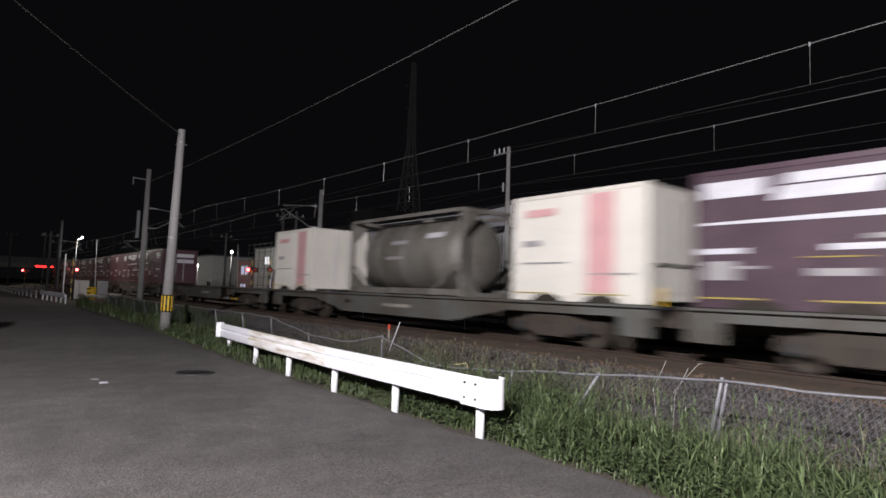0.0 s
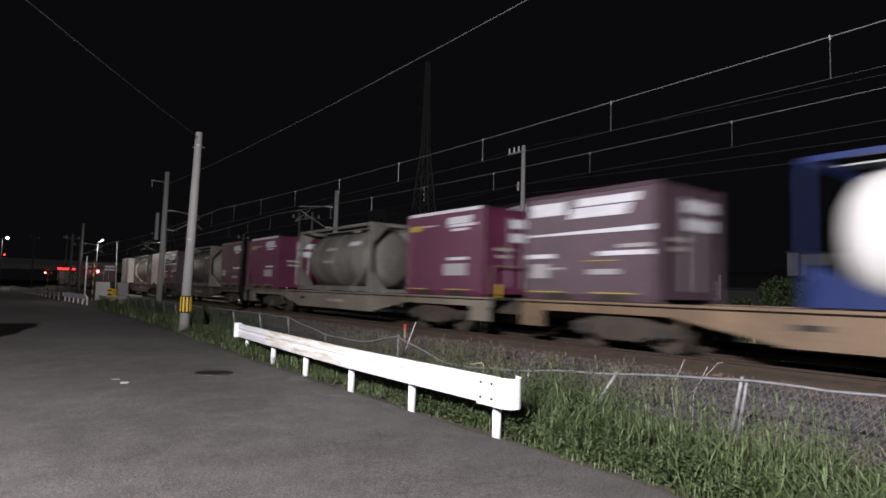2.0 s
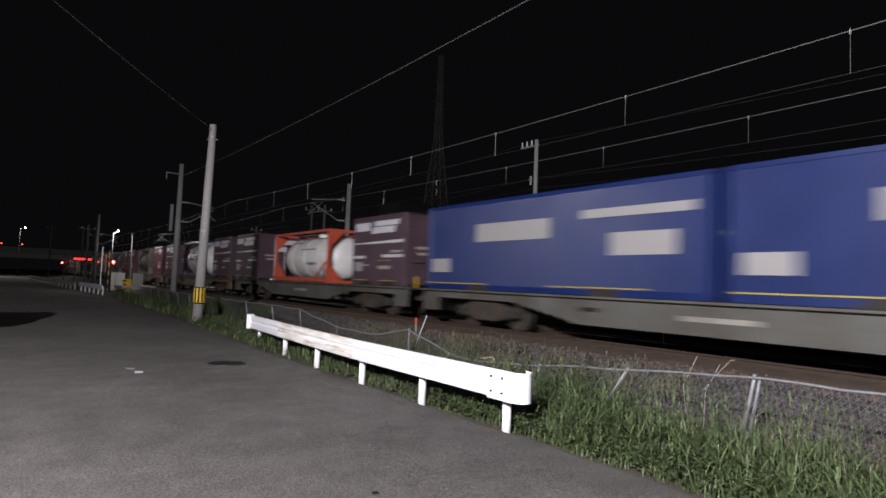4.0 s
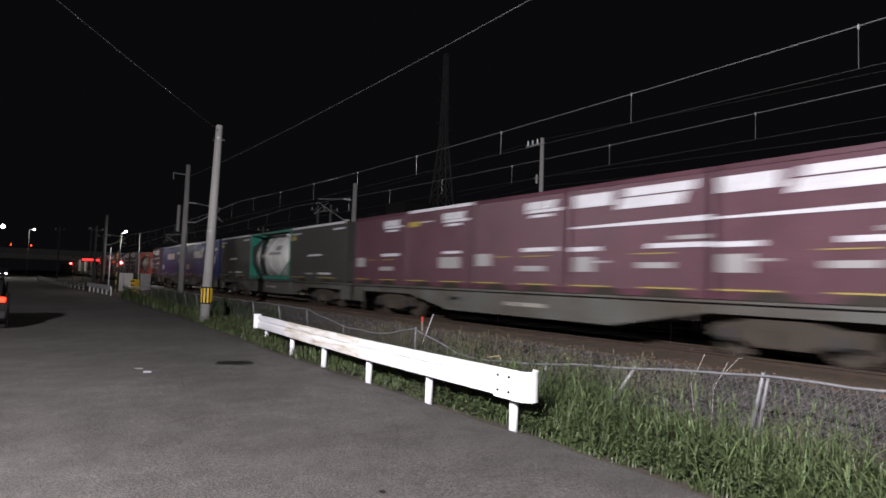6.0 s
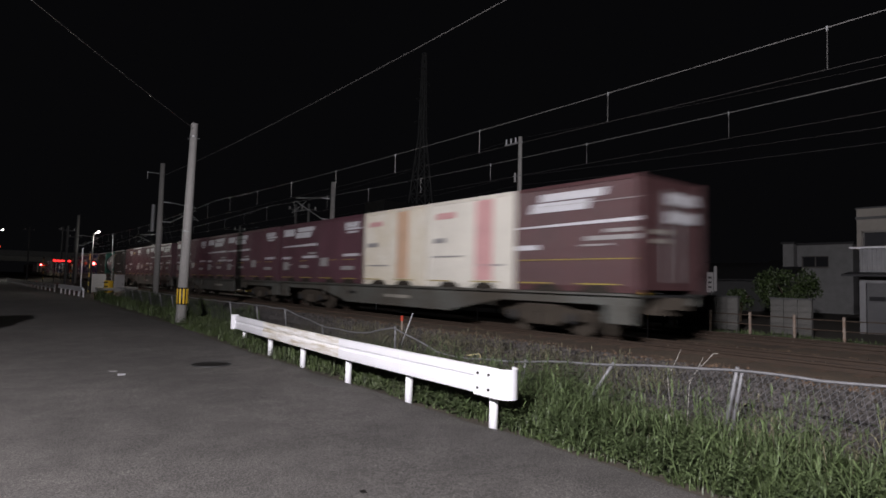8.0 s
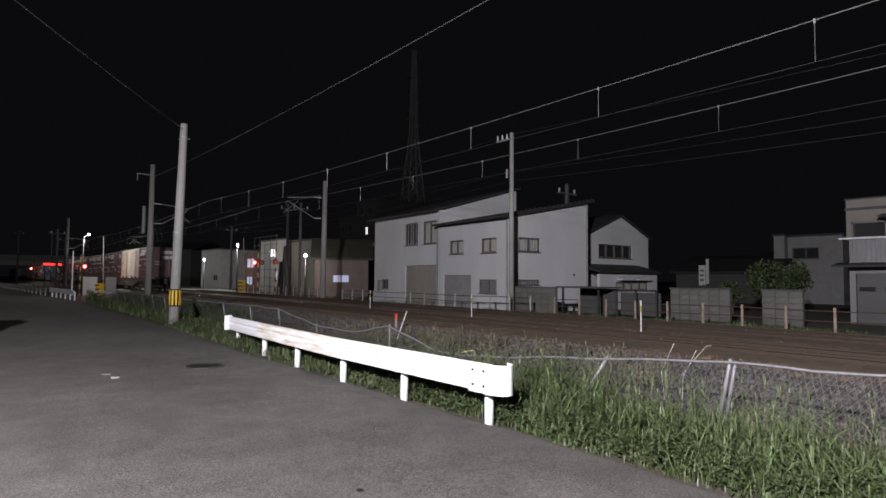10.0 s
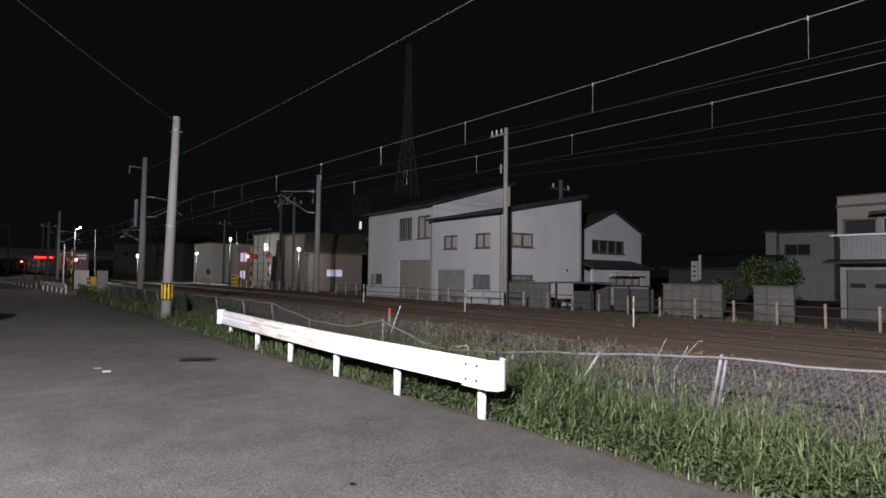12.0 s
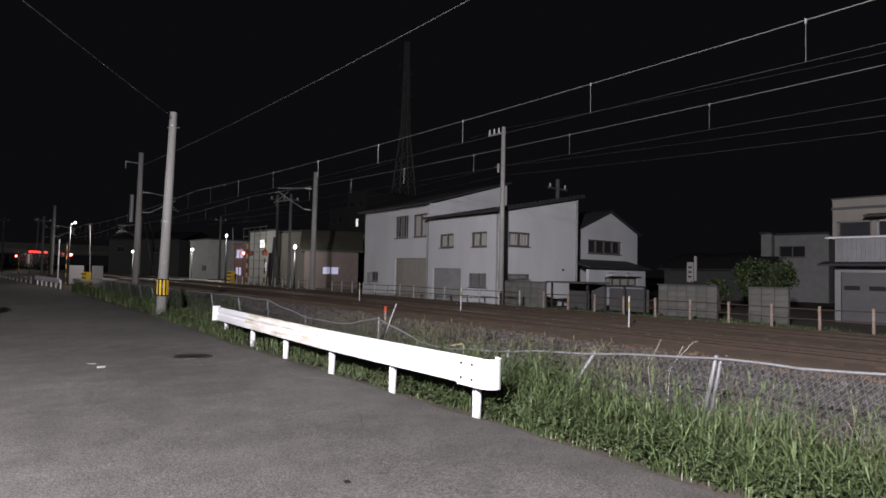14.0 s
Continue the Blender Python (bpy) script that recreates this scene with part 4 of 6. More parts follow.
TRAIN = []          # (thing, place along the train at 0 s, height)
PITCH = 19.40


def load(ob, s, z):
    ob.matrix_basis = pose(TRACK_X, s, z)
    TRAIN.append((ob, s, z))
    return ob


KINDS = {}


def loaded(kind, s):
    """A load of that kind, its leading end at s metres along the train."""
    z = RAIL_Z + DECK + 0.005
    if kind in KINDS:
        return load(copy_thing(KINDS[kind], pose(TRACK_X, s, z)), s, z)
    maker = {
        "purple": lambda: lettered("freight_container", "purple freight container with white logo blocks and white stripe", 3.70, PURPLE, "two_logos"),
        "plain": lambda: lettered("freight_container", "purple freight container with one white logo and yellow line", 3.70, PURPLE, "one_logo"),
        "brown": lambda: lettered("freight_container", "brownish purple freight container with one slanted white logo", 3.60, BROWN, "tail_logo"),
        "plum": lambda: lettered("freight_container", "dark plum freight container with white logo blocks and stripe", 3.70, PLUM, "two_logos"),
        "maroon": lambda: lettered("freight_container", "maroon freight container with white top rail and yellow bar", 3.70, MAGENTA, "striped", top_stripe=DECAL_WHITE),
        "striped": lambda: lettered("freight_container", "purple freight container with white top rail and yellow bar", 3.70, PURPLE, "striped", top_stripe=DECAL_WHITE),
        "ivory": lambda: lettered("freight_container", "ivory freight container with a faded pink upright stripe", 3.75, IVORY, "pink"),
        "cream": lambda: lettered("freight_container", "soiled cream freight container with a faded orange upright stripe", 3.75, CREAM, "orange"),
        "grey": lambda: lettered("freight_container", "long dark grey freight container with small white lettering bars", 6.03, DARK_GREY, "grey", top_stripe=DECAL_WHITE),
        "blue": lambda: lettered("freight_container", "long blue freight container with pale lettering blocks", 9.35, BLUE, "blue"),
        "dull_tank": lambda: tank("tank_container", "soiled grey steel tank container in an open frame", TANK_STEEL, TANK_STEEL, kind="dull"),
        "blue_tank": lambda: tank("tank_container", "white tank container in a blue frame", BLUE, TANK_WHITE, kind="blue"),
        "red_tank": lambda: tank("tank_container", "white tank container in an orange-red frame", ORANGE_RED, TANK_WHITE, kind="red", height=2.26, R=0.98, mid=1.10),
        "green_tank": lambda: tank("tank_container", "white tank container in a green frame", GREEN, TANK_WHITE, kind="green"),
    }[kind]
    KINDS[kind] = maker()
    return load(KINDS[kind], s, z)


WAGON_Z = RAIL_Z
FIRST_WAGON = {}


def wagon(paint, s):
    if paint.name in FIRST_WAGON:
        ob = copy_thing(FIRST_WAGON[paint.name], pose(TRACK_X, s, WAGON_Z))
    else:
        ob = FIRST_WAGON[paint.name] = build_wagon(paint, (0, 0, 0))
    return load(ob, s, WAGON_Z)


# wagon by wagon from the head of what is seen: leading place, paint, loads (kind, metres behind the wagon's first load)
CONSIST = [
    (102.4, WAGON_GREY, [("plain", 0), ("purple", 3.8), ("plain", 7.6), ("purple", 11.4), ("plain", 15.2)]),
    (83.0, WAGON_GREY, [("purple", 0), ("plain", 3.8), ("plain", 7.6), ("purple", 11.4), ("plain", 15.2)]),
    (63.7, WAGON_GREY, [("plain", 0), ("plain", 3.8), ("purple", 7.6), ("purple", 11.4), ("plain", 15.2)]),
    (44.3, WAGON_GREY, []),
    (24.9, WAGON_GREY, [("ivory", 0), ("dull_tank", 6.6), ("ivory", 14.6)]),
    (5.6, WAGON_GREY, [("plum", 0), ("dull_tank", 5.9), ("plain", 14.3)]),
    (-13.6, WAGON_CREAM, [("maroon", 0), ("dull_tank", 6.1), ("maroon", 14.5)]),
    (-33.4, WAGON_TAN, [("plum", 0), ("blue_tank", 6.3), ("plum", 14.6)]),
    (-52.8, WAGON_GREY, [("plum", 0), ("red_tank", 6.3), ("plum", 14.6)]),
    (-72.4, WAGON_GREY, [("blue", 0), ("blue", 9.6)]),
    (-91.9, WAGON_GREY, [("grey", 0), ("green_tank", 6.05), ("grey", 12.15)]),
    (-110.85, WAGON_GREY, [("plain", 0), ("striped", 3.72), ("plain", 7.3), ("purple", 10.95), ("purple", 14.5)]),
    (-130.7, WAGON_GREY, [("purple", 0), ("plain", 3.65), ("purple", 7.3), ("purple", 11.05), ("plain", 14.75)]),
    (-149.6, WAGON_GREY, [("purple", 0), ("plain", 3.72), ("cream", 7.3), ("ivory", 11.15), ("brown", 14.95)]),
]
for lead, paint, loads in CONSIST:
    hauled = wagon(paint, lead + 0.25)
    for kind, back in loads:
        loaded(kind, lead - back)


# ---- street lamps ----
def build_street_lamp(at, height, arm=(0.0, 0.0), label="grey street lamp with a white lamp head", head=LIGHT_WHITE, r=0.055, size=0.16):
    t = thing("street_lamp", label, "street lamp", at, group="street lamps")
    bm = bmesh.new()
    rod(bm, (0, 0, -0.3), (0, 0, height), r, r * 0.7, 10)
    part("post", smooth(bm), DARK_STEEL, t)
    if arm != (0.0, 0.0):
        bm = bmesh.new()
        rod(bm, (0, 0, height - 0.05), (arm[0], arm[1], height + 0.1), 0.03, n=8)
        part("arm", bm, GREY_STEEL, t)
    bm = bmesh.new()
    box(bm, (arm[0], arm[1], height + 0.2), (size * 2.2, size * 1.6, size * 0.6))
    part("hood", soften(bm, 0.02), GREY_STEEL, t)
    bm = bmesh.new()
    ball(bm, (arm[0], arm[1], height + 0.2 - size * 0.55), size * 1.15)
    part("lens", smooth(bm), head, t, "glowing white lens")
    return t


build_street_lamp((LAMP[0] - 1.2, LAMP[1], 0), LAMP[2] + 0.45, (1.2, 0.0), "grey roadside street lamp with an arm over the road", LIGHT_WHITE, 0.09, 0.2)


# ---- chain-link fence along the verge ----
TOP = [(-6, 0.95), (0, 0.95), (1.76, 0.91), (2.49, 0.84), (3.39, 0.86), (4.3, 0.76), (5.12, 0.70), (6.82, 0.53), (8.2, 0.40), (9.18, 0.42), (10.74, 0.78), (11.8, 0.58), (12.82, 0.52), (14.25, 0.56), (16.75, 0.87), (19.1, 0.88), (21.8, 0.86), (25.5, 0.83), (60, 0.85)]


def fence_top(y):
    for (a, za), (b, zb) in zip(TOP, TOP[1:]):
        if a <= y <= b:
            return Vector((7.0, y, za + (zb - za) * (y - a) / (b - a)))
    return Vector((7.0, y, 0.85))


def fence_point(y, v):
    """v from 0 at the ground to 1 at the top tube; the whole fence leans towards the road."""
    p = fence_top(y)
    return Vector((7.28, y + 0.42, -0.02)).lerp(p, v) + Vector((0.03 * math.sin(y * 2.1) * math.sin(v * 3), 0, 0))


def build_chain_fence():
    t = thing("chain_link_fence", "buckled galvanised chain-link fence leaning over the weeds", "fence")
    for y in (-1.2, 1.3, 3.39, 5.12, 6.82, 10.74, 14.25, 16.75, 19.1, 21.8, 25.5, 28, 30.5, 33, 35.5, 38, 40.5, 43):
        bm = bmesh.new()
        lean, foot = (0.50, 6.92) if 5 < y < 6 else (0.45, 7.32) if y > 4.5 else (0.35, 7.32)
        rod(bm, Vector((foot, y + lean, -0.2 if foot > 7 else -0.08)), fence_top(y) + Vector((0.02, 0, 0.02)), 0.024, n=10)
        part("post", smooth(bm), FENCE_STEEL, t, "leaning galvanised post")
    bm = bmesh.new()
    rod(bm, (7.34, 3.66, -0.2), fence_top(3.335) + Vector((0.03, 0, 0.0)), 0.02, n=10)
    part("post", smooth(bm), FENCE_STEEL, t, "second leaning galvanised post")
    pts = [fence_top(-3 + 0.25 * k) + Vector((0, 0, 0.012 * math.sin(k * 0.9))) for k in range(200)]
    part("top_tube", smooth(tube(bmesh.new(), pts, 0.017, 8)), FENCE_STEEL, t, "bent galvanised top tube")
    for y0, y1, step, r in ((-1.5, 8.0, 0.075, 0.0029), (8.0, 24.0, 0.10, 0.003), (24.0, 44.0, 0.15, 0.0035)):
        bm = bmesh.new()
        y = y0
        while y < y1:
            for s in (-1, 1):
                pts = [fence_point(y + s * 0.5 * (k / 5), k / 5) for k in range(6)]
                tube(bm, pts, r, 3)
            y += step
        ob = part("wire_mesh", bm, MESH_STEEL, t, "diamond wire mesh")
        ob["kind"] = "stuff"


build_chain_fence()


# ---- grass and weeds ----
def blades(name, material, n, xs, ys, lo, hi, width, label, seed, lean=0.35, bunch=0.0, ypow=1.0):
    """Bent tapering blades of grass as one object."""
    rng = np.random.default_rng(seed)
    x, y = rng.uniform(*xs, n), ys[0] + (ys[1] - ys[0]) * rng.random(n) ** ypow
    if bunch:
        k = max(1, n // 9)
        c = rng.integers(0, k, n)
        x, y = x[c] + rng.normal(0, bunch, n), y[c] + rng.normal(0, bunch, n)
    edge = np.array([road_edge(v) for v in y])
    x = np.maximum(x, edge + 0.04 + 0.1 * rng.random(n))
    z = np.array([ground_height(a, b) for a, b in zip(x, y)]) - 0.01
    patch = np.array([noise.noise((a * 0.9, b * 0.7, 7.0)) for a, b in zip(x, y)])
    h = rng.uniform(lo, hi, n) * np.clip(0.85 + 0.9 * patch, 0.35, 1.4)
    h *= np.clip(0.35 + (x - edge) * 1.6, 0.35, 1.0) * np.where(x < 7.2, np.clip(1.0 - (x - 6.0) * 0.75, 0.35, 1.0), 1.0)
    a = rng.uniform(0, 2 * math.pi, n)
    bend = h * lean * rng.uniform(0.2, 1.6, n)
    w = width * rng.uniform(0.6, 1.3, n)
    dx, dy = np.cos(a), np.sin(a)
    verts = np.zeros((n, 7, 3))
    for j, (f, wf) in enumerate(((0.0, 0.7), (0.4, 1.0), (0.75, 0.7))):
        cx, cy, cz = x + dx * bend * f * f, y + dy * bend * f * f, z + h * f * (1 - 0.12 * f)
        verts[:, 2 * j] = np.stack([cx - dy * w * wf / 2, cy + dx * w * wf / 2, cz], 1)
        verts[:, 2 * j + 1] = np.stack([cx + dy * w * wf / 2, cy - dx * w * wf / 2, cz], 1)
    verts[:, 6] = np.stack([x + dx * bend, y + dy * bend, z + h * (0.9 - 0.25 * lean)], 1)
    base = 7 * np.arange(n)[:, None]
    faces = [f for q in ((0, 1, 3, 2), (2, 3, 5, 4)) for f in (base + np.array(q)).tolist()] + (base + np.array((4, 5, 6))).tolist()
    me = bpy.data.meshes.new(name)
    me.from_pydata(verts.reshape(-1, 3).tolist(), [], faces)
    me.materials.append(material)
    return tagged(new(name, me), label, "grass", kind="stuff")


def weeds(name, material, n, xs, ys, height, size, label, seed):
    """Broad-leaved weeds: stems ringed with pointed leaves, as one object."""
    rng = np.random.default_rng(seed)
    verts, faces = [], []
    for _ in range(n):
        y = rng.uniform(*ys)
        x = max(rng.uniform(*xs), road_edge(y) + rng.uniform(-0.03, 0.10))
        z, h = ground_height(x, y), height * rng.uniform(0.4, 1.2)
        tilt = rng.normal(0, 0.15, 2)
        for k in range(int(7 + 6 * rng.random())):
            f = (k + 1) / 12
            c = np.array([x + tilt[0] * h * f, y + tilt[1] * h * f, z + h * f])
            a, s = rng.uniform(0, 6.28), size * rng.uniform(0.6, 1.3) * (1.15 - 0.6 * f)
            d, e = np.array([math.cos(a), math.sin(a), rng.uniform(-0.3, 0.5)]), np.array([-math.sin(a), math.cos(a), 0])
            i = len(verts)
            verts += [c.tolist(), (c + d * s * 0.5 + e * s * 0.24).tolist(), (c + d * s - (0, 0, s * 0.2)).tolist(), (c + d * s * 0.5 - e * s * 0.24).tolist()]
            faces.append((i, i + 1, i + 2, i + 3))
    me = bpy.data.meshes.new(name)
    me.from_pydata(verts, [], faces)
    me.materials.append(material)
    return tagged(new(name, me), label, "weeds", kind="stuff")


blades("grass", GRASS, 9500, (5.1, 6.6), (-1.5, 5.2), 0.18, 0.46, 0.013, "tall green roadside grass", 11, 0.6, bunch=0.07)
blades("grass", REED, 900, (5.25, 6.5), (-1.5, 6.5), 0.30, 0.56, 0.015, "tall pale reed blades among the grass", 19, 0.32)
blades("grass", GRASS, 8000, (5.15, 6.9), (4.6, 11), 0.2, 0.48, 0.015, "green roadside grass behind the guard rail", 12, bunch=0.07)
blades("grass", GRASS, 8000, (5.2, 7.4), (11, 24), 0.2, 0.5, 0.02, "green roadside grass along the fence", 13, bunch=0.08)
blades("grass", GRASS, 9000, (5.7, 8.4), (22, 46), 0.35, 0.8, 0.035, "dark green grass along the far verge", 14, bunch=0.12)
blades("grass", DRY_GRASS, 2200, (7.4, 9.3), (5.0, 18), 0.18, 0.45, 0.007, "sparse dry grass on the ballast shoulder", 15, 0.25, bunch=0.09)
blades("grass", DRY_GRASS, 900, (5.6, 7.2), (-1, 9), 0.3, 0.62, 0.006, "dry seed stalks among the grass", 16, 0.25)
blades("grass", GRASS, 6000, (17.0, 19.8), (2, 17), 0.08, 0.24, 0.013, "short green grass at the far fence", 17, bunch=0.1)
blades("grass", GRASS, 3000, (16.8, 18.2), (17, 34), 0.06, 0.16, 0.015, "short green grass at the far fence", 18, bunch=0.1)
weeds("weeds", LEAF, 1900, (5.1, 6.6), (-1.0, 7.5), 0.38, 0.085, "broad-leaved green weeds at the road's edge", 21)
weeds("weeds", LEAF, 240, (5.5, 6.7), (4.4, 6.2), 0.66, 0.08, "bushy weeds beside the end of the guard rail", 27)
weeds("weeds", PALE_LEAF, 700, (5.12, 5.8), (6.5, 16.0), 0.26, 0.075, "low broad-leaved weeds under the guard rail", 22)
weeds("weeds", PALE_LEAF, 620, (5.4, 6.5), (15.5, 25), 0.40, 0.10, "leafy weeds around the foot of the pole", 23)
weeds("weeds", LEAF, 150, (6.55, 7.05), (5.5, 6.6), 0.72, 0.10, "tall leafy weed against the fence", 24)


def reeds(name, material, n, xs, ys, lo, hi, label, seed):
    """Tall grass stalks: an upright stem, long leaves that arch away from it and on some a narrow seed plume; one object."""
    rng = np.random.default_rng(seed)
    verts, faces = [], []

    def strip(points, widths, side):
        i = len(verts)
        for p, w in zip(points, widths):
            verts.append((p - side * w / 2).tolist())
            verts.append((p + side * w / 2).tolist())
        for k in range(len(points) - 1):
            faces.append((i + 2 * k, i + 2 * k + 1, i + 2 * k + 3, i + 2 * k + 2))

    for _ in range(n):
        y = rng.uniform(*ys)
        x = max(rng.uniform(*xs), road_edge(y) + 0.12)
        base = np.array([x, y, ground_height(x, y) - 0.01])
        h = rng.uniform(lo, hi) * min(1.0, 0.55 + (x - road_edge(y)) * 0.8)
        tilt = np.array([rng.normal(0, 0.10), rng.normal(0, 0.10), 1.0])
        stem = [base + tilt * h * f for f in (0.0, 0.5, 1.0)]
        for a in (0.0, 1.57):
            strip(stem, (0.006, 0.005, 0.003), np.array([math.cos(a), math.sin(a), 0]))
        for k in range(rng.integers(3, 6)):
            f = 0.15 + 0.75 * (k + rng.random()) / 5
            a, size = rng.uniform(0, 6.28), rng.uniform(0.30, 0.58) * (1.1 - 0.35 * f)
            out, up, c = np.array([math.cos(a), math.sin(a), 0]), rng.uniform(0.7, 1.3), base + tilt * h * f
            pts = [c + out * size * u * 0.75 + np.array([0, 0, size * (up * u - 0.95 * u * u)]) for u in (0, 0.3, 0.65, 1.0)]
            strip(pts, (0.009, 0.016, 0.011, 0.001), np.array([-out[1], out[0], 0.0]))
        if rng.random() < 0.45:
            for k in range(7):
                a, c = rng.uniform(0, 6.28), base + tilt * h * (0.93 + 0.018 * k)
                d = np.array([math.cos(a) * 0.35, math.sin(a) * 0.35, 1.0])
                strip([c, c + d * 0.03, c + d * 0.06], (0.002, 0.009, 0.001), np.array([-math.sin(a), math.cos(a), 0]))
    me = bpy.data.meshes.new(name)
    me.from_pydata(verts, [], faces)
    me.materials.append(material)
    return tagged(new(name, me), label, "grass", kind="stuff")


reeds("grass", REED, 400, (5.2, 6.5), (-1.5, 5.0), 0.40, 0.86, "tall pale green reed stalks with narrow seed plumes", 51)
reeds("grass", REED, 260, (5.35, 7.0), (4.8, 9.5), 0.40, 0.74, "pale reed stalks behind the guard rail", 52)
reeds("grass", DRY_GRASS, 260, (7.2, 9.0), (5.0, 14.0), 0.28, 0.55, "straw-coloured stalks on the ballast shoulder", 53)
reeds("grass", DRY_GRASS, 90, (6.1, 7.0), (-1.5, 3.2), 0.30, 0.60, "dry brown stalks at the foot of the fence", 54)


def build_twig(pts, label):
    single("twig", tube(bmesh.new(), pts, 0.004, 5), DEAD_WOOD, label, "twig", group="bare twigs")


for k, (x, y, z) in enumerate(((7.2, 4.30, 0.98), (7.3, 4.05, 0.90))):
    build_twig([(x - 0.05, y + 0.1 * k % 0.3, 0.0), (x, y + 0.1, z * 0.6), (x + 0.05, y - 0.06, z)], "bare pale dead stalk in the weeds")
build_twig([(7.35, 4.2, 0.55), (7.3, 4.05, 0.72), (7.25, 3.80, 0.98), (7.25, 3.74, 0.99)], "bare pale forked stalk in the weeds")


single("bent_reed", tube(bmesh.new(), [(7.55, 8.55, 0.02), (7.55, 8.55, 0.40), (7.53, 8.58, 0.43), (7.40, 8.78, 0.38)], 0.010, 6), STRAW, "snapped straw-yellow reed standing behind the guard rail", "reed")


def stake(name, a, b, r, material, label, category="stake"):
    bm = bmesh.new()
    rod(bm, a, b, r, n=8)
    single(name, bm, material, label, category)


stake("marker_stake", (9.0, 13.45, 0.1), (9.0, 13.45, 0.70), 0.03, RUSTY_POST, "short rusty marker stake on the ballast")
stake("stake_cap", (9.0, 13.45, 0.70), (9.0, 13.45, 0.84), 0.04, RED_PAINT, "faded red cap on the rusty marker stake", "cap")
stake("leaning_rod", (8.0, 12.1, 0.0), (8.0, 11.5, 1.03), 0.012, DECAL_WHITE, "thin pale rod leaning out of the weeds")
stake("marker_stake", (8.1, 7.1, 0.0), (8.05, 7.05, 0.48), 0.03, RAIL_RUST, "short rusty post in the dry grass")


def build_marker(y):
    t = thing("track_marker", "white and yellow marker rod between the tracks", "marker rod", (13.6, y, 0.42), group="marker rods")
    bm = bmesh.new()
    rod(bm, (0, 0, 0), (0, 0, 0.86), 0.018, n=8)
    part("rod", bm, DECAL_WHITE, t)
    bm = bmesh.new()
    rod(bm, (0, 0, 0.55), (0, 0, 0.72), 0.020, n=8)
    part("band", bm, DECAL_YELLOW, t, "yellow band")


for y in (22.4, 15.6, 8.88):
    build_marker(y)


# ---- fence on the far side ----
def build_far_fence(ys, material, label):
    t = thing("railing_fence", label, "fence", group="far fences")
    for k, y in enumerate(ys):
        bm = bmesh.new()
        box(bm, (17.8, y, 0.72), (0.065, 0.065, 0.80), rx=random.uniform(-1.5, 1.5))
        part("post", soften(bm, 0.01), material, t)
    a, b = ys[0], ys[-1]
    for z in (1.03, 0.76):
        bm = bmesh.new()
        tube(bm, [(17.8, a + (b - a) * k / 12, z + 0.015 * math.sin(k * 1.3)) for k in range(13)], 0.018, 6)
        part("rail", bm, RAIL_RUST, t, "thin rusty rail")


build_far_fence([2.2 + 1.205 * k for k in range(12)], RUSTY_POST, "rust-stained post and rail fence beyond the railway")
build_far_fence([16.75 + 1.22 * k for k in range(14)], GREY_STEEL, "grey post and rail fence before the white house")
build_far_fence([36 + 1.3 * k for k in range(12)], GREY_STEEL, "grey post and rail fence before the brown house")


# ---- buildings ----
def wall(parent, name, s0, s1, z0, z1, holes, material, y=0.0, thick=0.16, label=""):
    """A wall panel in the plane y with rectangular openings (s0, s1, z0, z1) through it."""
    ss = sorted({s0, s1, *[min(max(v, s0), s1) for h in holes for v in h[:2]]})
    zs = sorted({z0, z1, *[min(max(v, z0), z1) for h in holes for v in h[2:4]]})

    def solid(i, k):
        if not (0 <= i < len(ss) - 1 and 0 <= k < len(zs) - 1):
            return False
        a, b, c, d = ss[i], ss[i + 1], zs[k], zs[k + 1]
        return not any(h[0] - 1e-4 <= a and b <= h[1] + 1e-4 and h[2] - 1e-4 <= c and d <= h[3] + 1e-4 for h in holes)

    bm = bmesh.new()
    made = {}

    def v(i, k, f):
        if (i, k, f) not in made:
            made[i, k, f] = bm.verts.new((ss[i], y + thick * f, zs[k]))
        return made[i, k, f]

    for i in range(len(ss) - 1):
        for k in range(len(zs) - 1):
            if not solid(i, k):
                continue
            ring = ((i, k), (i + 1, k), (i + 1, k + 1), (i, k + 1))
            for f in (0, 1):
                bm.faces.new([v(*p, f) for p in ring])
            for n, (di, dk) in enumerate(((0, -1), (1, 0), (0, 1), (-1, 0))):
                if not solid(i + di, k + dk):
                    p, q = ring[n], ring[(n + 1) % 4]
                    bm.faces.new((v(*p, 0), v(*q, 0), v(*q, 1), v(*p, 1)))
    return part(name, bm, material, parent, label)


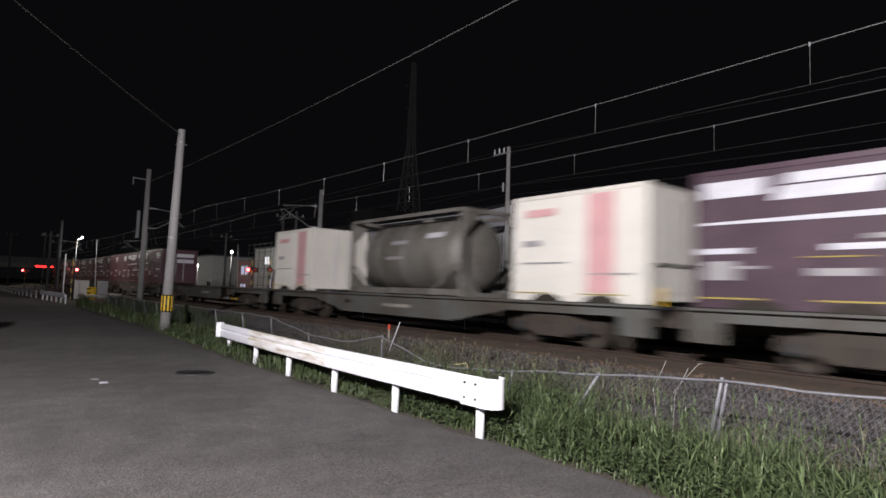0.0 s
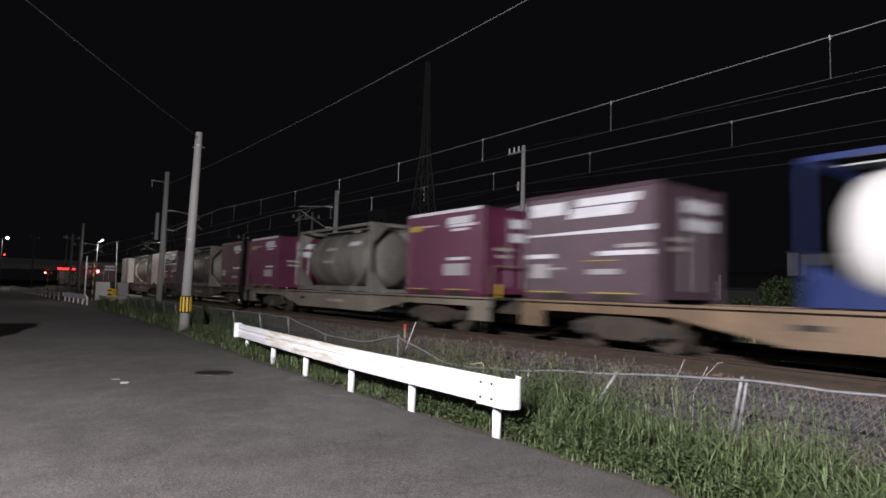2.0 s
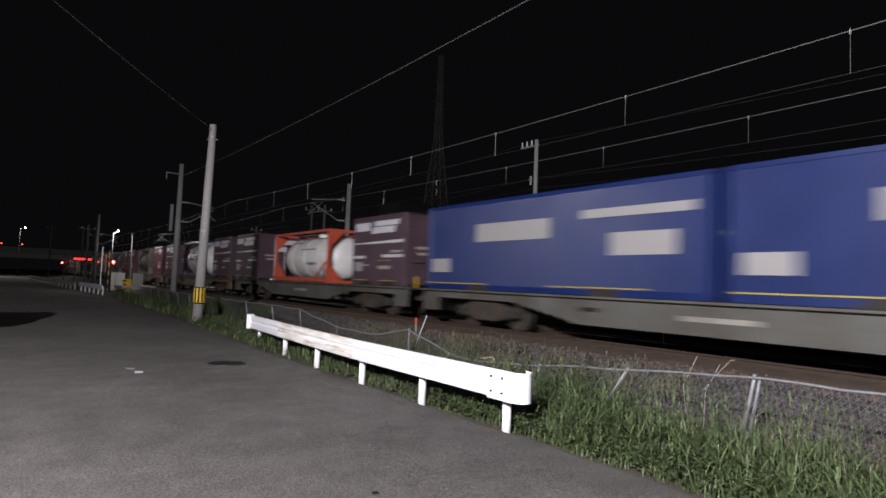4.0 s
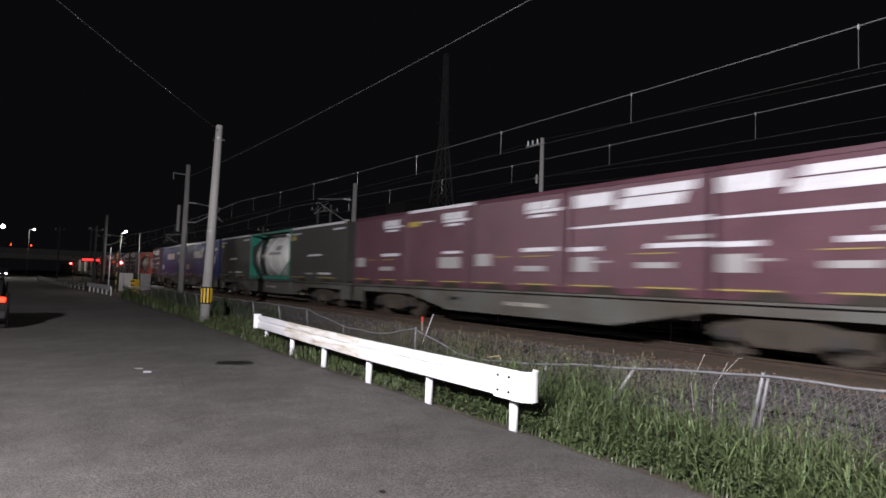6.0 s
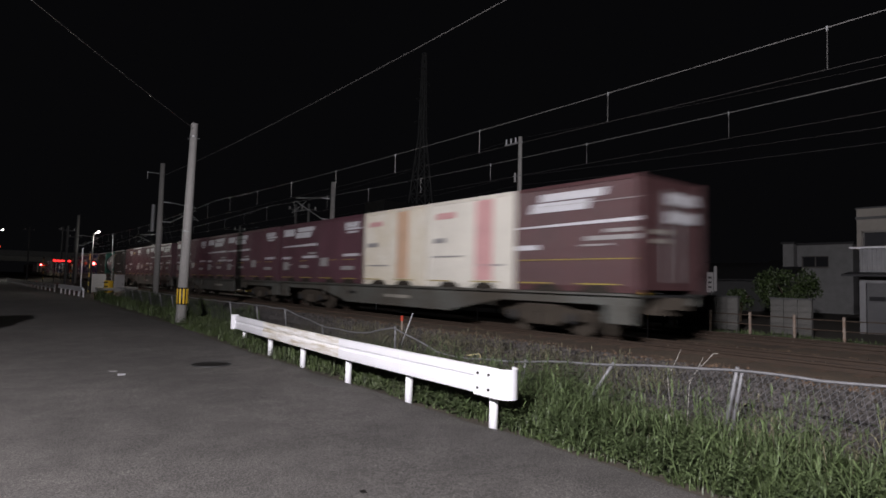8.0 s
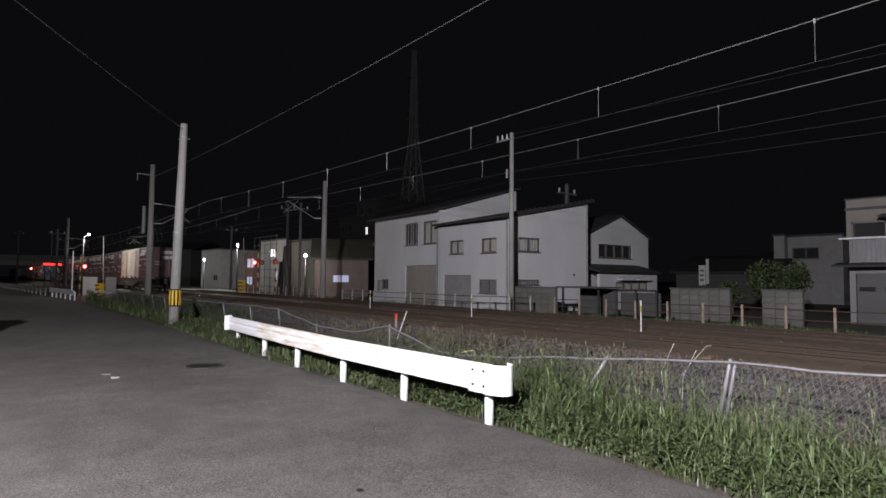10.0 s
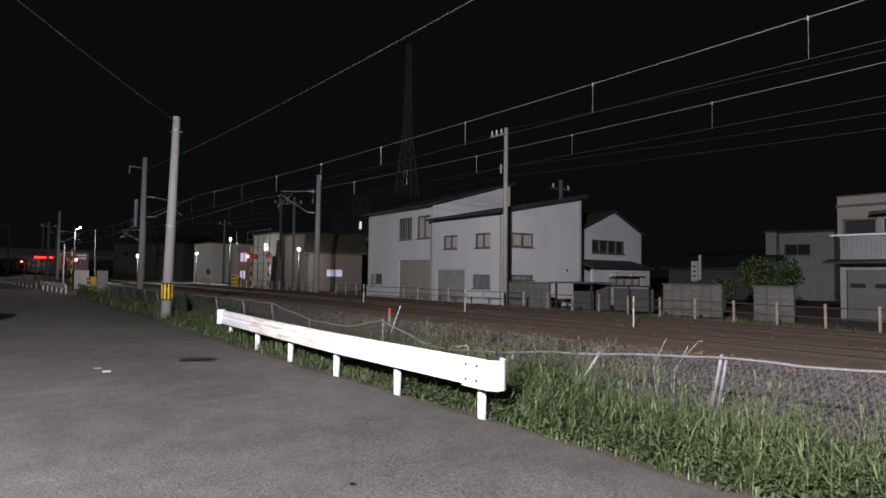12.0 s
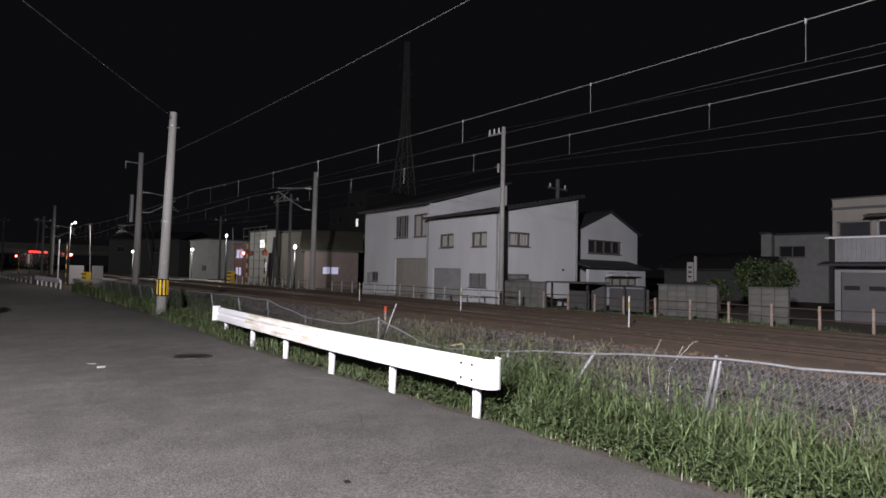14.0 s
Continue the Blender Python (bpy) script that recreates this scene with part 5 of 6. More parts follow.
def window(parent, s0, s1, z0, z1, y=0.0, curtain=True, bars=0, mull=1, lit=None, frame=FRAME):
    """A window set in its opening: frame, mullions, panes, curtain or lit room behind, outer bars."""
    bm = bmesh.new()
    w = 0.06
    for c, s in ((((s0 + s1) / 2, y + 0.05, z0 + w / 2), (s1 - s0, 0.12, w)), (((s0 + s1) / 2, y + 0.05, z1 - w / 2), (s1 - s0, 0.12, w)),
                 ((s0 + w / 2, y + 0.05, (z0 + z1) / 2), (w, 0.12, z1 - z0)), ((s1 - w / 2, y + 0.05, (z0 + z1) / 2), (w, 0.12, z1 - z0))):
        box(bm, c, s)
    f = part("window", bm, frame, parent, "metal-framed window")
    for k in range(mull):
        s = s0 + (s1 - s0) * (k + 1) / (mull + 1)
        part("mullion", shape(((s, y + 0.05, (z0 + z1) / 2), (0.05, 0.1, z1 - z0 - 2 * w))), frame, f)
    n = mull + 1
    for k in range(n):
        a = s0 + w + (s1 - s0 - 2 * w) * k / n
        b = s0 + w + (s1 - s0 - 2 * w) * (k + 1) / n
        if curtain and not lit:
            bm = bmesh.new()
            m = 10
            pts = [(a + (b - a) * j / m, y + 0.10 + 0.02 * math.sin(j * 2.4)) for j in range(m + 1)]
            for (p, q), (p2, q2) in zip(pts, pts[1:]):
                bm.faces.new([bm.verts.new(v) for v in ((p, q, z0 + w), (p2, q2, z0 + w), (p2, q2, z1 - w), (p, q, z1 - w))])
            part("curtain", bm, CURTAIN, f, "pale drawn curtain")
        else:
            part("pane", shape((((a + b) / 2, y + 0.08, (z0 + z1) / 2), (b - a - 0.01, 0.012, z1 - z0 - 2 * w))), lit or DARK_GLASS, f, "lit window pane" if lit else "dark pane")
    part("sill", shape((((s0 + s1) / 2, y - 0.03, z0 - 0.03), (s1 - s0 + 0.1, 0.12, 0.05))), frame, f)
    for k in range(bars):
        s = s0 + (s1 - s0) * (k + 0.5) / bars
        part("bar", shape(((s, y - 0.06, (z0 + z1) / 2), (0.03, 0.03, z1 - z0))), GREY_STEEL, f)
    return f


def shutter(parent, s0, s1, z0, z1, y, material, leaves=1, slats=0):
    for k in range(leaves):
        a, b = s0 + (s1 - s0) * k / leaves, s0 + (s1 - s0) * (k + 1) / leaves
        d = part("door_leaf", shape((((a + b) / 2, y + 0.12, (z0 + z1) / 2), (b - a - 0.03, 0.05, z1 - z0))), material, parent, "grey-brown door leaf")
        for j in range(slats):
            z = z0 + (z1 - z0) * (j + 0.5) / slats
            part("slat", shape((((a + b) / 2, y + 0.085, z), (b - a - 0.06, 0.03, (z1 - z0) / slats * 0.7))), material, d)


def build_white_house():
    h = thing("house", "large white stucco house and workshop with dark roofs", "house", (20.4, 33.2, 0), -94.5)
    a_holes = [(3.95, 5.43, 3.78, 5.08), (6.03, 7.45, 3.78, 5.07), (3.98, 7.5, 0.2, 2.57), (1.02, 1.9, 1.16, 1.75)]
    wall(h, "wall", 0.0, 7.72, 0.1, 5.60, a_holes, STUCCO, 0.06, label="white stucco front wall")
    bm = bmesh.new()
    prism(bm, [(0.22, 0.1), (5.6, 0.1), (5.6, 7.14), (0.22, 5.58)], 0.0, 0.16, "x")
    part("side_wall", bm, STUCCO, h)
    bm = bmesh.new()
    prism(bm, [(0.22, 0.1), (5.6, 0.1), (5.6, 7.14), (0.22, 5.58)], 7.56, 7.72, "x")
    part("gable_wall", bm, STUCCO, h, "white upper side wall under the sloping roof")
    window(h, 3.95, 5.43, 3.78, 5.08, 0.10, curtain=False, bars=5, mull=1)
    window(h, 6.03, 7.45, 3.78, 5.07, 0.10)
    window(h, 1.02, 1.9, 1.16, 1.75, 0.10, curtain=False)
    shutter(h, 3.98, 7.5, 0.2, 2.57, 0.06, SHUTTER, 3)
    bm = bmesh.new()
    prism(bm, [(-0.35, 5.50), (5.85, 7.26), (5.85, 7.38), (-0.35, 5.62)], -0.3, 7.85, "x")
    part("roof", bm, ROOF, h, "dark mono-pitch roof")
    b_holes = [(8.82, 10.07, 3.11, 3.82), (11.59, 12.78, 3.09, 3.81), (8.2, 10.75, 0.2, 2.01), (11.43, 12.79, 1.12, 1.79)]
    wall(h, "wall", 7.76, 13.74, 0.1, 4.66, b_holes, STUCCO, 0.0, label="white stucco workshop front")
    window(h, 8.82, 10.07, 3.11, 3.82, 0.04)
    window(h, 11.59, 12.78, 3.09, 3.81, 0.04)
    window(h, 11.43, 12.79, 1.12, 1.79, 0.04, bars=11)
    shutter(h, 8.2, 10.75, 0.2, 2.01, 0.0, GREY_SIDING, 1, 14)
    end = wall(h, "end_wall", 0.16, 5.25, 0.1, 4.58, [(0.55, 1.9, 3.12, 3.79), (0.55, 1.9, 1.55, 1.8)], STUCCO, -0.16, label="white stucco end wall")
    end.matrix_basis = pose(13.58, 0, 0, 0, 0, 90)
    for z0, z1, bars in ((3.12, 3.79, 0), (1.55, 1.8, 8)):
        w = window(h, 0.55, 1.9, z0, z1, -0.12, bars=bars)
        w.matrix_basis = pose(13.58, 0, 0, 0, 0, 90)
    bm = bmesh.new()
    prism(bm, [(0.0, 4.58), (5.25, 4.58), (5.25, 5.72), (0.0, 4.70)], 13.58, 13.74, "x")
    part("end_gable", bm, STUCCO, h, "white end wall under the sloping roof")
    bm = bmesh.new()
    prism(bm, [(-0.45, 4.64), (5.5, 5.80), (5.5, 5.92), (-0.45, 4.76)], 7.74, 13.98, "x")
    part("lower_roof", bm, ROOF, h, "dark mono-pitch workshop roof")
    for k in range(20):
        y = -0.35 + 0.3 * k
        part("verge_tile", shape(((13.96, y, 4.78 + 0.195 * (y + 0.45)), (0.1, 0.16, 0.1))), ROOF, h)
    for s, y in ((7.68, -0.06), (13.62, -0.06)):
        bm = bmesh.new()
        rod(bm, (s, y, 0.2), (s, y, 4.55), 0.045, n=8)
        part("downpipe", bm, GREY_SIDING, h, "grey downpipe")
    bm = bmesh.new()
    rod(bm, (13.82, 5.1, 0.2), (13.82, 5.1, 5.6), 0.05, n=8)
    part("downpipe", bm, GREY_SIDING, h, "grey downpipe")
    bm = bmesh.new()
    rod(bm, (13.74, 4.2, 2.05), (13.79, 4.2, 2.05), 0.05, n=10)
    part("vent", bm, DARK_STEEL, h)
    part("meter_box", shape(((0.85, 0.0, 1.35), (0.35, 0.14, 0.7))), GREY_SIDING, h)


build_white_house()


def build_gable_house():
    h = thing("house", "small white gabled house with a lean-to porch", "house", (25.76, 20.0, 0))
    wall(h, "wall", 0.0, 5.68, 0.1, 4.30, [(0.9, 3.99, 3.05, 3.80)], STUCCO, 0.0, label="white stucco gable front")
    bm = bmesh.new()
    prism(bm, [(0.0, 4.30), (5.68, 4.30), (2.86, 5.44)], 0.0, 0.16)
    part("gable", bm, STUCCO, h, "white gable")
    bm = bmesh.new()
    prism(bm, [(-0.25, 4.22), (2.86, 5.45), (5.90, 4.22), (5.90, 4.32), (2.86, 5.56), (-0.25, 4.32)], -0.14, 6.3)
    part("roof", bm, ROOF, h, "dark tiled roof")
    window(h, 0.9, 3.99, 3.05, 3.80, 0.04, curtain=False, mull=3)
    for x in (0.08, 5.60):
        part("side_wall", shape(((x, 3.1, 2.15), (0.16, 5.8, 4.1))), STUCCO, h)
    part("gutter_box", shape(((-0.12, -0.08, 3.98), (0.24, 0.16, 0.42))), GREY_SIDING, h, "grey rainwater box under the eave")
    wall(h, "porch_wall", -0.9, 4.32, 0.1, 2.12, [(0.5, 3.42, 1.27, 1.73)], STUCCO, -1.4, label="white porch wall")
    window(h, 0.5, 3.42, 1.27, 1.73, -1.36, mull=3)
    part("porch_side", shape(((4.24, -0.62, 1.1), (0.16, 1.22, 2.0))), STUCCO, h)
    bm = bmesh.new()
    prism(bm, [(-1.62, 2.16), (-0.01, 2.60), (-0.01, 2.68), (-1.62, 2.25)], -1.1, 4.55, "x")
    part("porch_roof", bm, ROOF, h, "dark lean-to porch roof")
    for s in (0.55, 2.0):
        bm = bmesh.new()
        arc = [(s + 0.65 - 0.65 * math.cos(k * math.pi / 8), 1.80 + 0.20 * math.sin(k * math.pi / 8)) for k in range(9)]
        prism(bm, arc, -1.75, -1.41)
        part("awning", bm, STUCCO, h, "pale rounded awning over the window")


build_gable_house()


def build_block_wall(y0, y1, z1, x):
    w = thing("block_wall", "stained concrete block wall with a dark coping", "wall", (x, y0, 0.15), -90, group="block walls")
    n, rows = max(2, round((y0 - y1) / 0.4)), max(3, round((z1 - 0.15) / 0.2))
    bw, bh = (y0 - y1) / n, (z1 - 0.15) / rows
    bm = bmesh.new()
    box(bm, (0, 0, 0), (bw - 0.012, 0.14, bh - 0.012))
    first = part("block", bm, BLOCK, w)
    first.matrix_basis = pose(bw / 2, 0, bh / 2)
    for j in range(rows):
        for i in range(n):
            if i or j:
                ob = new("block", first.data)
                ob.parent = w
                ob.matrix_basis = pose(bw * (i + 0.5), 0.004 * ((i * 7 + j * 3) % 3), bh * (j + 0.5))
    part("mortar", shape((((y0 - y1) / 2, 0.02, (z1 - 0.15) / 2), (y0 - y1 - 0.02, 0.09, z1 - 0.17))), BLOCK, w)
    part("coping", shape((((y0 - y1) / 2, 0.02, z1 - 0.13), (y0 - y1 + 0.06, 0.24, 0.05))), DARK_WALL, w, "dark coping")


build_block_wall(12.08, 9.86, 1.5, 20.5)
build_block_wall(8.79, 7.56, 1.5, 20.5)
build_block_wall(18.8, 16.4, 1.45, 19.0)


def build_shed():
    s = thing("carport", "low dark carport frame with a flat roof", "carport", (19.3, 16.3, 0.3), -90)
    part("roof", shape(((0.9, 0.5, 1.2), (2.1, 1.6, 0.06))), DARK_WALL, s)
    for a in (0.0, 1.8):
        part("post", shape(((a, 0.0, 0.6), (0.07, 0.07, 1.2))), DARK_STEEL, s)
    part("back_panel", shape(((0.9, 1.2, 0.6), (1.9, 0.04, 1.1))), DARK_WALL, s)
    s = thing("carport", "dark open gate frame beside the block wall", "carport", (20.5, 14.5, 0.3), -90)
    for a in (0.0, 0.9, 1.8):
        part("post", shape(((a, 0.0, 0.55), (0.07, 0.07, 1.1))), DARK_STEEL, s)
    part("beam", shape(((0.9, 0.0, 1.1), (1.9, 0.07, 0.07))), DARK_STEEL, s)
    part("panel", shape(((0.9, 0.3, 0.55), (1.8, 0.04, 0.9))), DARK_WALL, s)


build_shed()


def build_corner_shop():
    b = thing("building", "two-storey workshop with corrugated sheet and a roller shutter", "building", (26.0, 7.98, 0), -90)
    wall(b, "wall", 0.0, 9.0, 0.1, 2.58, [(0.2, 3.9, 0.1, 2.13), (4.3, 8.5, 0.1, 2.13)], CORRUGATED, 0.0)
    shutter(b, 0.2, 3.9, 0.1, 2.13, 0.0, DARK_SHUTTER, 1, 6)
    shutter(b, 4.3, 8.5, 0.1, 2.13, 0.0, DARK_SHUTTER, 1, 6)
    for s in (0.55, 1.35, 2.15, 2.95):
        part("shutter_window", shape(((s, 0.06, 1.55), (0.5, 0.03, 0.16))), DARK_GLASS, b, "small dark shutter window")
    part("band_backing", shape(((4.5, 0.10, 3.0), (9.0, 0.1, 0.9))), CORRUGATED, b)
    for k in range(60):
        s = 0.075 + 0.15 * k
        bm = bmesh.new()
        box(bm, (s, 0.03, 3.0), (0.08, 0.06, 0.86))
        part("corrugation", soften(bm, 0.015), CORRUGATED, b)
    part("band_cap", shape(((4.4, 0.02, 3.46), (9.4, 0.24, 0.06))), DECAL_WHITE, b, "pale flashing")
    bm = bmesh.new()
    box(bm, (4.4, -0.35, 2.46), (9.5, 0.9, 0.07), rx=8)
    part("canopy", bm, ROOF, b, "dark canopy")
    wall(b, "upper_wall", -0.25, 9.0, 3.4, 5.0, [(-0.1, 1.05, 3.5, 4.14), (1.2, 4.4, 3.5, 4.14)], BEIGE, 0.6)
    window(b, -0.1, 1.05, 3.5, 4.14, 0.64, curtain=False, mull=0)
    window(b, 1.2, 4.4, 3.5, 4.14, 0.64, curtain=False, mull=1, frame=GREY_SIDING)
    part("roof", shape(((4.4, 3.7, 5.03), (9.4, 6.2, 0.06))), ROOF, b)
    part("dark_band", shape(((4.36, 0.57, 4.64), (9.28, 0.06, 0.1))), DARK_WALL, b)
    bm = bmesh.new()
    box(bm, (2.6, 0.25, 4.3), (3.3, 0.7, 0.06), rx=10)
    part("awning", bm, ROOF, b)
    part("side_wall", shape(((0.08, 3.4, 1.7), (0.16, 6.4, 3.4))), CORRUGATED, b)
    part("side_wall", shape(((-0.17, 3.6, 4.2), (0.16, 5.8, 1.5))), BEIGE, b)


build_corner_shop()


def plain_house(at, rz, w, d, h, roof_h, material, label, wins=(), roof=ROOF, flat=False, lit=None):
    """A house further off: walls, roof, windows (s0, s1, z0, z1[, lit])."""
    b = thing("house", label, "house", at, rz, group="houses further off")
    wall(b, "wall", 0, w, -0.1, h, [v[:4] for v in wins], material, 0.0)
    part("side_wall", shape(((0.08, d / 2 + 0.08, h / 2), (0.16, d - 0.16, h))), material, b)
    part("side_wall", shape(((w - 0.08, d / 2 + 0.08, h / 2), (0.16, d - 0.16, h))), material, b)
    bm = bmesh.new()
    if flat:
        box(bm, (w / 2, d / 2, h + 0.08), (w + 0.2, d + 0.2, 0.16))
    else:
        prism(bm, [(-0.4, h), (d / 2, h + roof_h), (d + 0.4, h), (d + 0.4, h + 0.12), (d / 2, h + roof_h + 0.14), (-0.4, h + 0.12)], -0.4, w + 0.4, "x")
    part("roof", bm, roof, b, "dark roof")
    for v in wins:
        window(b, *v[:4], 0.03, curtain=False, mull=1, lit=v[4] if len(v) > 4 else None)
    return b


plain_house((48, 18.7, 0.2), -90, 3.6, 8, 4.95, 0, GREY_SIDING, "grey flat-roofed house beyond the railway", [(0.3, 2.1, 3.3, 4.15)], flat=True)
plain_house((47.5, 19.5, 0.2), -90, 0.75, 3, 5.05, 0, GREY_SIDING, "narrow stair tower of the grey house", flat=True)
plain_house((21.9, 44.9, 0.3), -28.3, 4.4, 4.2, 3.0, 1.75, BROWN_SIDING, "brown single-storey house with a mossy pitched roof", [(1.44, 2.83, 1.1, 1.78, LIGHT_WINDOW_DIM)], roof=MOSSY_ROOF)
plain_house((24.0, 62.4, 0.3), -90, 6.6, 7, 5.3, 0, GREY_SIDING, "pale house behind scaffolding with lit windows", [(2.3, 4.3, 3.6, 4.5, LIGHT_WINDOW), (3.8, 5.4, 1.2, 2.2, LIGHT_WINDOW_DIM)], flat=True)
plain_house((24.5, 56.0, 0.3), -90, 6.4, 7, 5.0, 0, BEIGE, "beige two-storey building behind poles", [], flat=True)
plain_house((25.0, 70.5, 0.3), -90, 5.5, 6, 4.2, 0, DARK_RED, "dark red house with lit windows", [(1.0, 3.6, 2.6, 3.7, LIGHT_WINDOW_DIM), (1.0, 3.0, 0.6, 1.6, LIGHT_WINDOW_DIM)], flat=True)
plain_house((24.0, 84.0, 0.3), -90, 7.5, 8, 5.0, 0, GREY_SIDING, "grey concrete building at the level crossing", [(5.2, 7.0, 1.0, 1.8)], flat=True)
plain_house((20.0, 118.0, 0.3), -60, 16, 9, 6.0, 1.5, DARK_WALL, "dark two-storey house by the crossing", [(2, 3.5, 3.8, 4.8), (6, 7.5, 3.8, 4.8), (10, 11.5, 3.8, 4.8)])
plain_house((60, 104.5, 0), -90, 7.4, 12, 17.2, 0, DARK_WALL, "dark apartment block far behind the houses", [(1.0, 2.4, 14.4, 15.6), (4.4, 5.8, 14.4, 15.6), (3.4, 4.4, 10.4, 12.0, LIGHT_WINDOW)], flat=True)
plain_house((60, 112.0, 0), -90, 7.2, 12, 14.6, 0, DARK_WALL, "lower wing of the dark apartment block", [(1.0, 2.2, 11.6, 12.8), (4.0, 5.2, 11.6, 12.8), (1.0, 2.2, 8.6, 9.8), (4.0, 5.2, 8.6, 9.8)], flat=True)
plain_house((52, 30, 0.2), -90, 7, 8, 2.6, 1.3, DARK_WALL, "dark low house in the distance", [(2, 4, 1.0, 2.0)])
plain_house((60, 27, 0.2), -90, 6, 8, 3.0, 1.5, GREY_SIDING, "grey gabled house in the distance", [(2, 3.2, 1.6, 2.4)])
plain_house((44, 25.5, 0.2), -90, 7, 6, 2.2, 1.0, DARK_WALL, "low dark shed in the distance", [])
plain_house((46, 8, 0.2), -90, 8, 8, 3.2, 1.2, DARK_WALL, "dark house behind the workshop", [(2, 4, 1.6, 2.6)])


def build_scaffold():
    t = thing("scaffolding", "steel tube scaffolding before the pale house", "scaffold", (23.2, 62.2, 0.3), -90)
    for k in range(5):
        bm = bmesh.new()
        rod(bm, (k * 1.5, 0, 0), (k * 1.5, 0, 5.8), 0.03, n=6)
        part("upright", bm, DARK_STEEL, t)
    for k in range(7):
        bm = bmesh.new()
        rod(bm, (-0.2, 0, 0.6 + k * 0.85), (6.3, 0, 0.6 + k * 0.85), 0.025, n=6)
        part("ledger", bm, DARK_STEEL, t)


build_scaffold()
for k, (y, dz, dy) in enumerate(((50.2, 4.6, -0.3), (49.4, 3.6, 0.2), (48.9, 2.8, 0.4), (50.8, 3.2, 0.0))):
    stake("timber_pole", (21.2, y, 0.3), (21.4, y + dy, dz), 0.13, DARK_WALL, "dark timber pole standing before the building", "pole")


def build_sign(at):
    t = thing("sign_board", "narrow pale sign board on a post among far roofs", "sign", at, -95)
    part("board", shape(((0, 0, 0.55), (0.36, 0.06, 1.05))), DECAL_GREY, t)
    part("side_board", shape(((0.3, 0, 0.75), (0.14, 0.06, 1.3))), DECAL_GREY, t)
    bm = bmesh.new()
    rod(bm, (0.1, 0, -1.6), (0.1, 0, 0.1), 0.05, n=8)
    part("post", bm, DARK_STEEL, t)
    for z in (0.3, 0.55, 0.8):
        part("lettering_bar", shape(((0, -0.034, z), (0.2, 0.008, 0.1))), DARK_WALL, t)


build_sign((30, 15.9, 1.55))


def build_tree(at, r, h, n, seed, label="leafy green shrub tree with an uneven crown"):
    rng = np.random.default_rng(seed)
    t = thing("tree", label, "tree", at, group="trees")
    bm = bmesh.new()
    rod(bm, (0, 0, -0.2), (0.05, 0, h * 0.55), 0.12, 0.06, 8)
    for k in range(6):
        a = k * 1.05
        rod(bm, (0.02, 0, h * (0.3 + 0.04 * k)), (r * 0.6 * math.cos(a), r * 0.6 * math.sin(a), h * (0.55 + 0.06 * k)), 0.05, 0.015, 6)
    part("trunk", bm, BARK, t)
    verts, faces = [], []
    for _ in range(26):
        d = rng.normal(0, 1, 3)
        d /= np.linalg.norm(d)
        c = np.array([d[0] * r * 0.75, d[1] * r * 0.75, h * 0.66 + d[2] * h * 0.26])
        rr = r * rng.uniform(0.22, 0.42)
        for _ in range(n // 26):
            e = rng.normal(0, 1, 3)
            p = c + e / np.linalg.norm(e) * rr * rng.uniform(0.5, 1.05)
            q = np.array(Euler(rng.uniform(-3, 3, 3)).to_matrix())
            s = 0.07 * rng.uniform(0.6, 1.3)
            i = len(verts)
            verts += [(p + q @ np.array(v) * s).tolist() for v in ((-1, 0, 0), (0, -0.5, 0.1), (1, 0, 0), (0, 0.5, 0.1))]
            faces.append((i, i + 1, i + 2, i + 3))
    me = bpy.data.meshes.new("crown")
    me.from_pydata(verts, [], faces)
    me.materials.append(FOLIAGE)
    ob = new("crown", me)
    ob.parent = t
    return t


build_tree((30, 12.2, 0.25), 1.45, 2.5, 6200, 31)
build_tree((29, 13.9, 0.25), 0.7, 1.5, 1500, 32, "low dark green shrub among the yards")


# ---- pylon ----
def build_pylon(at):
    t = thing("pylon", "tall grey steel lattice power pylon in the dark distance", "pylon", at, 30)

    def half(z):
        return 3.6 - 2.9 * min(1, z / 34) if z < 34 else 0.7 - 0.35 * (z - 34) / 19

    levels = [0, 6, 11.5, 16.5, 21, 25, 28.5, 31.5, 34, 36.5, 39, 41.5, 44, 46.5, 49, 53]
    for sx, sy in ((1, 1), (1, -1), (-1, -1), (-1, 1)):
        bm = bmesh.new()
        tube(bm, [(sx * half(z), sy * half(z), z) for z in levels], 0.13, 4)
        part("leg", bm, GREY_STEEL, t)
    c = [(1, 1), (1, -1), (-1, -1), (-1, 1)]
    for a, b in zip(levels, levels[1:]):
        for k in range(4):
            for (p, za), (q, zb) in (((c[k], a), (c[k - 1], b)), ((c[k - 1], a), (c[k], b)), ((c[k], b), (c[k - 1], b))):
                bm = bmesh.new()
                rod(bm, (p[0] * half(za), p[1] * half(za), za), (q[0] * half(zb), q[1] * half(zb), zb), 0.07, n=4)
                part("bracing", bm, GREY_STEEL, t)
    for z in (36.5, 41.5, 46.5):
        for s in (-1, 1):
            bm = bmesh.new()
            rod(bm, (s * 0.5, 0, z + 1.2), (s * 3.6, 0, z), 0.08, n=4)
            rod(bm, (s * 0.5, 0, z), (s * 3.6, 0, z), 0.08, n=4)
            part("cross_arm", bm, GREY_STEEL, t)


build_pylon((75, 106, 0))

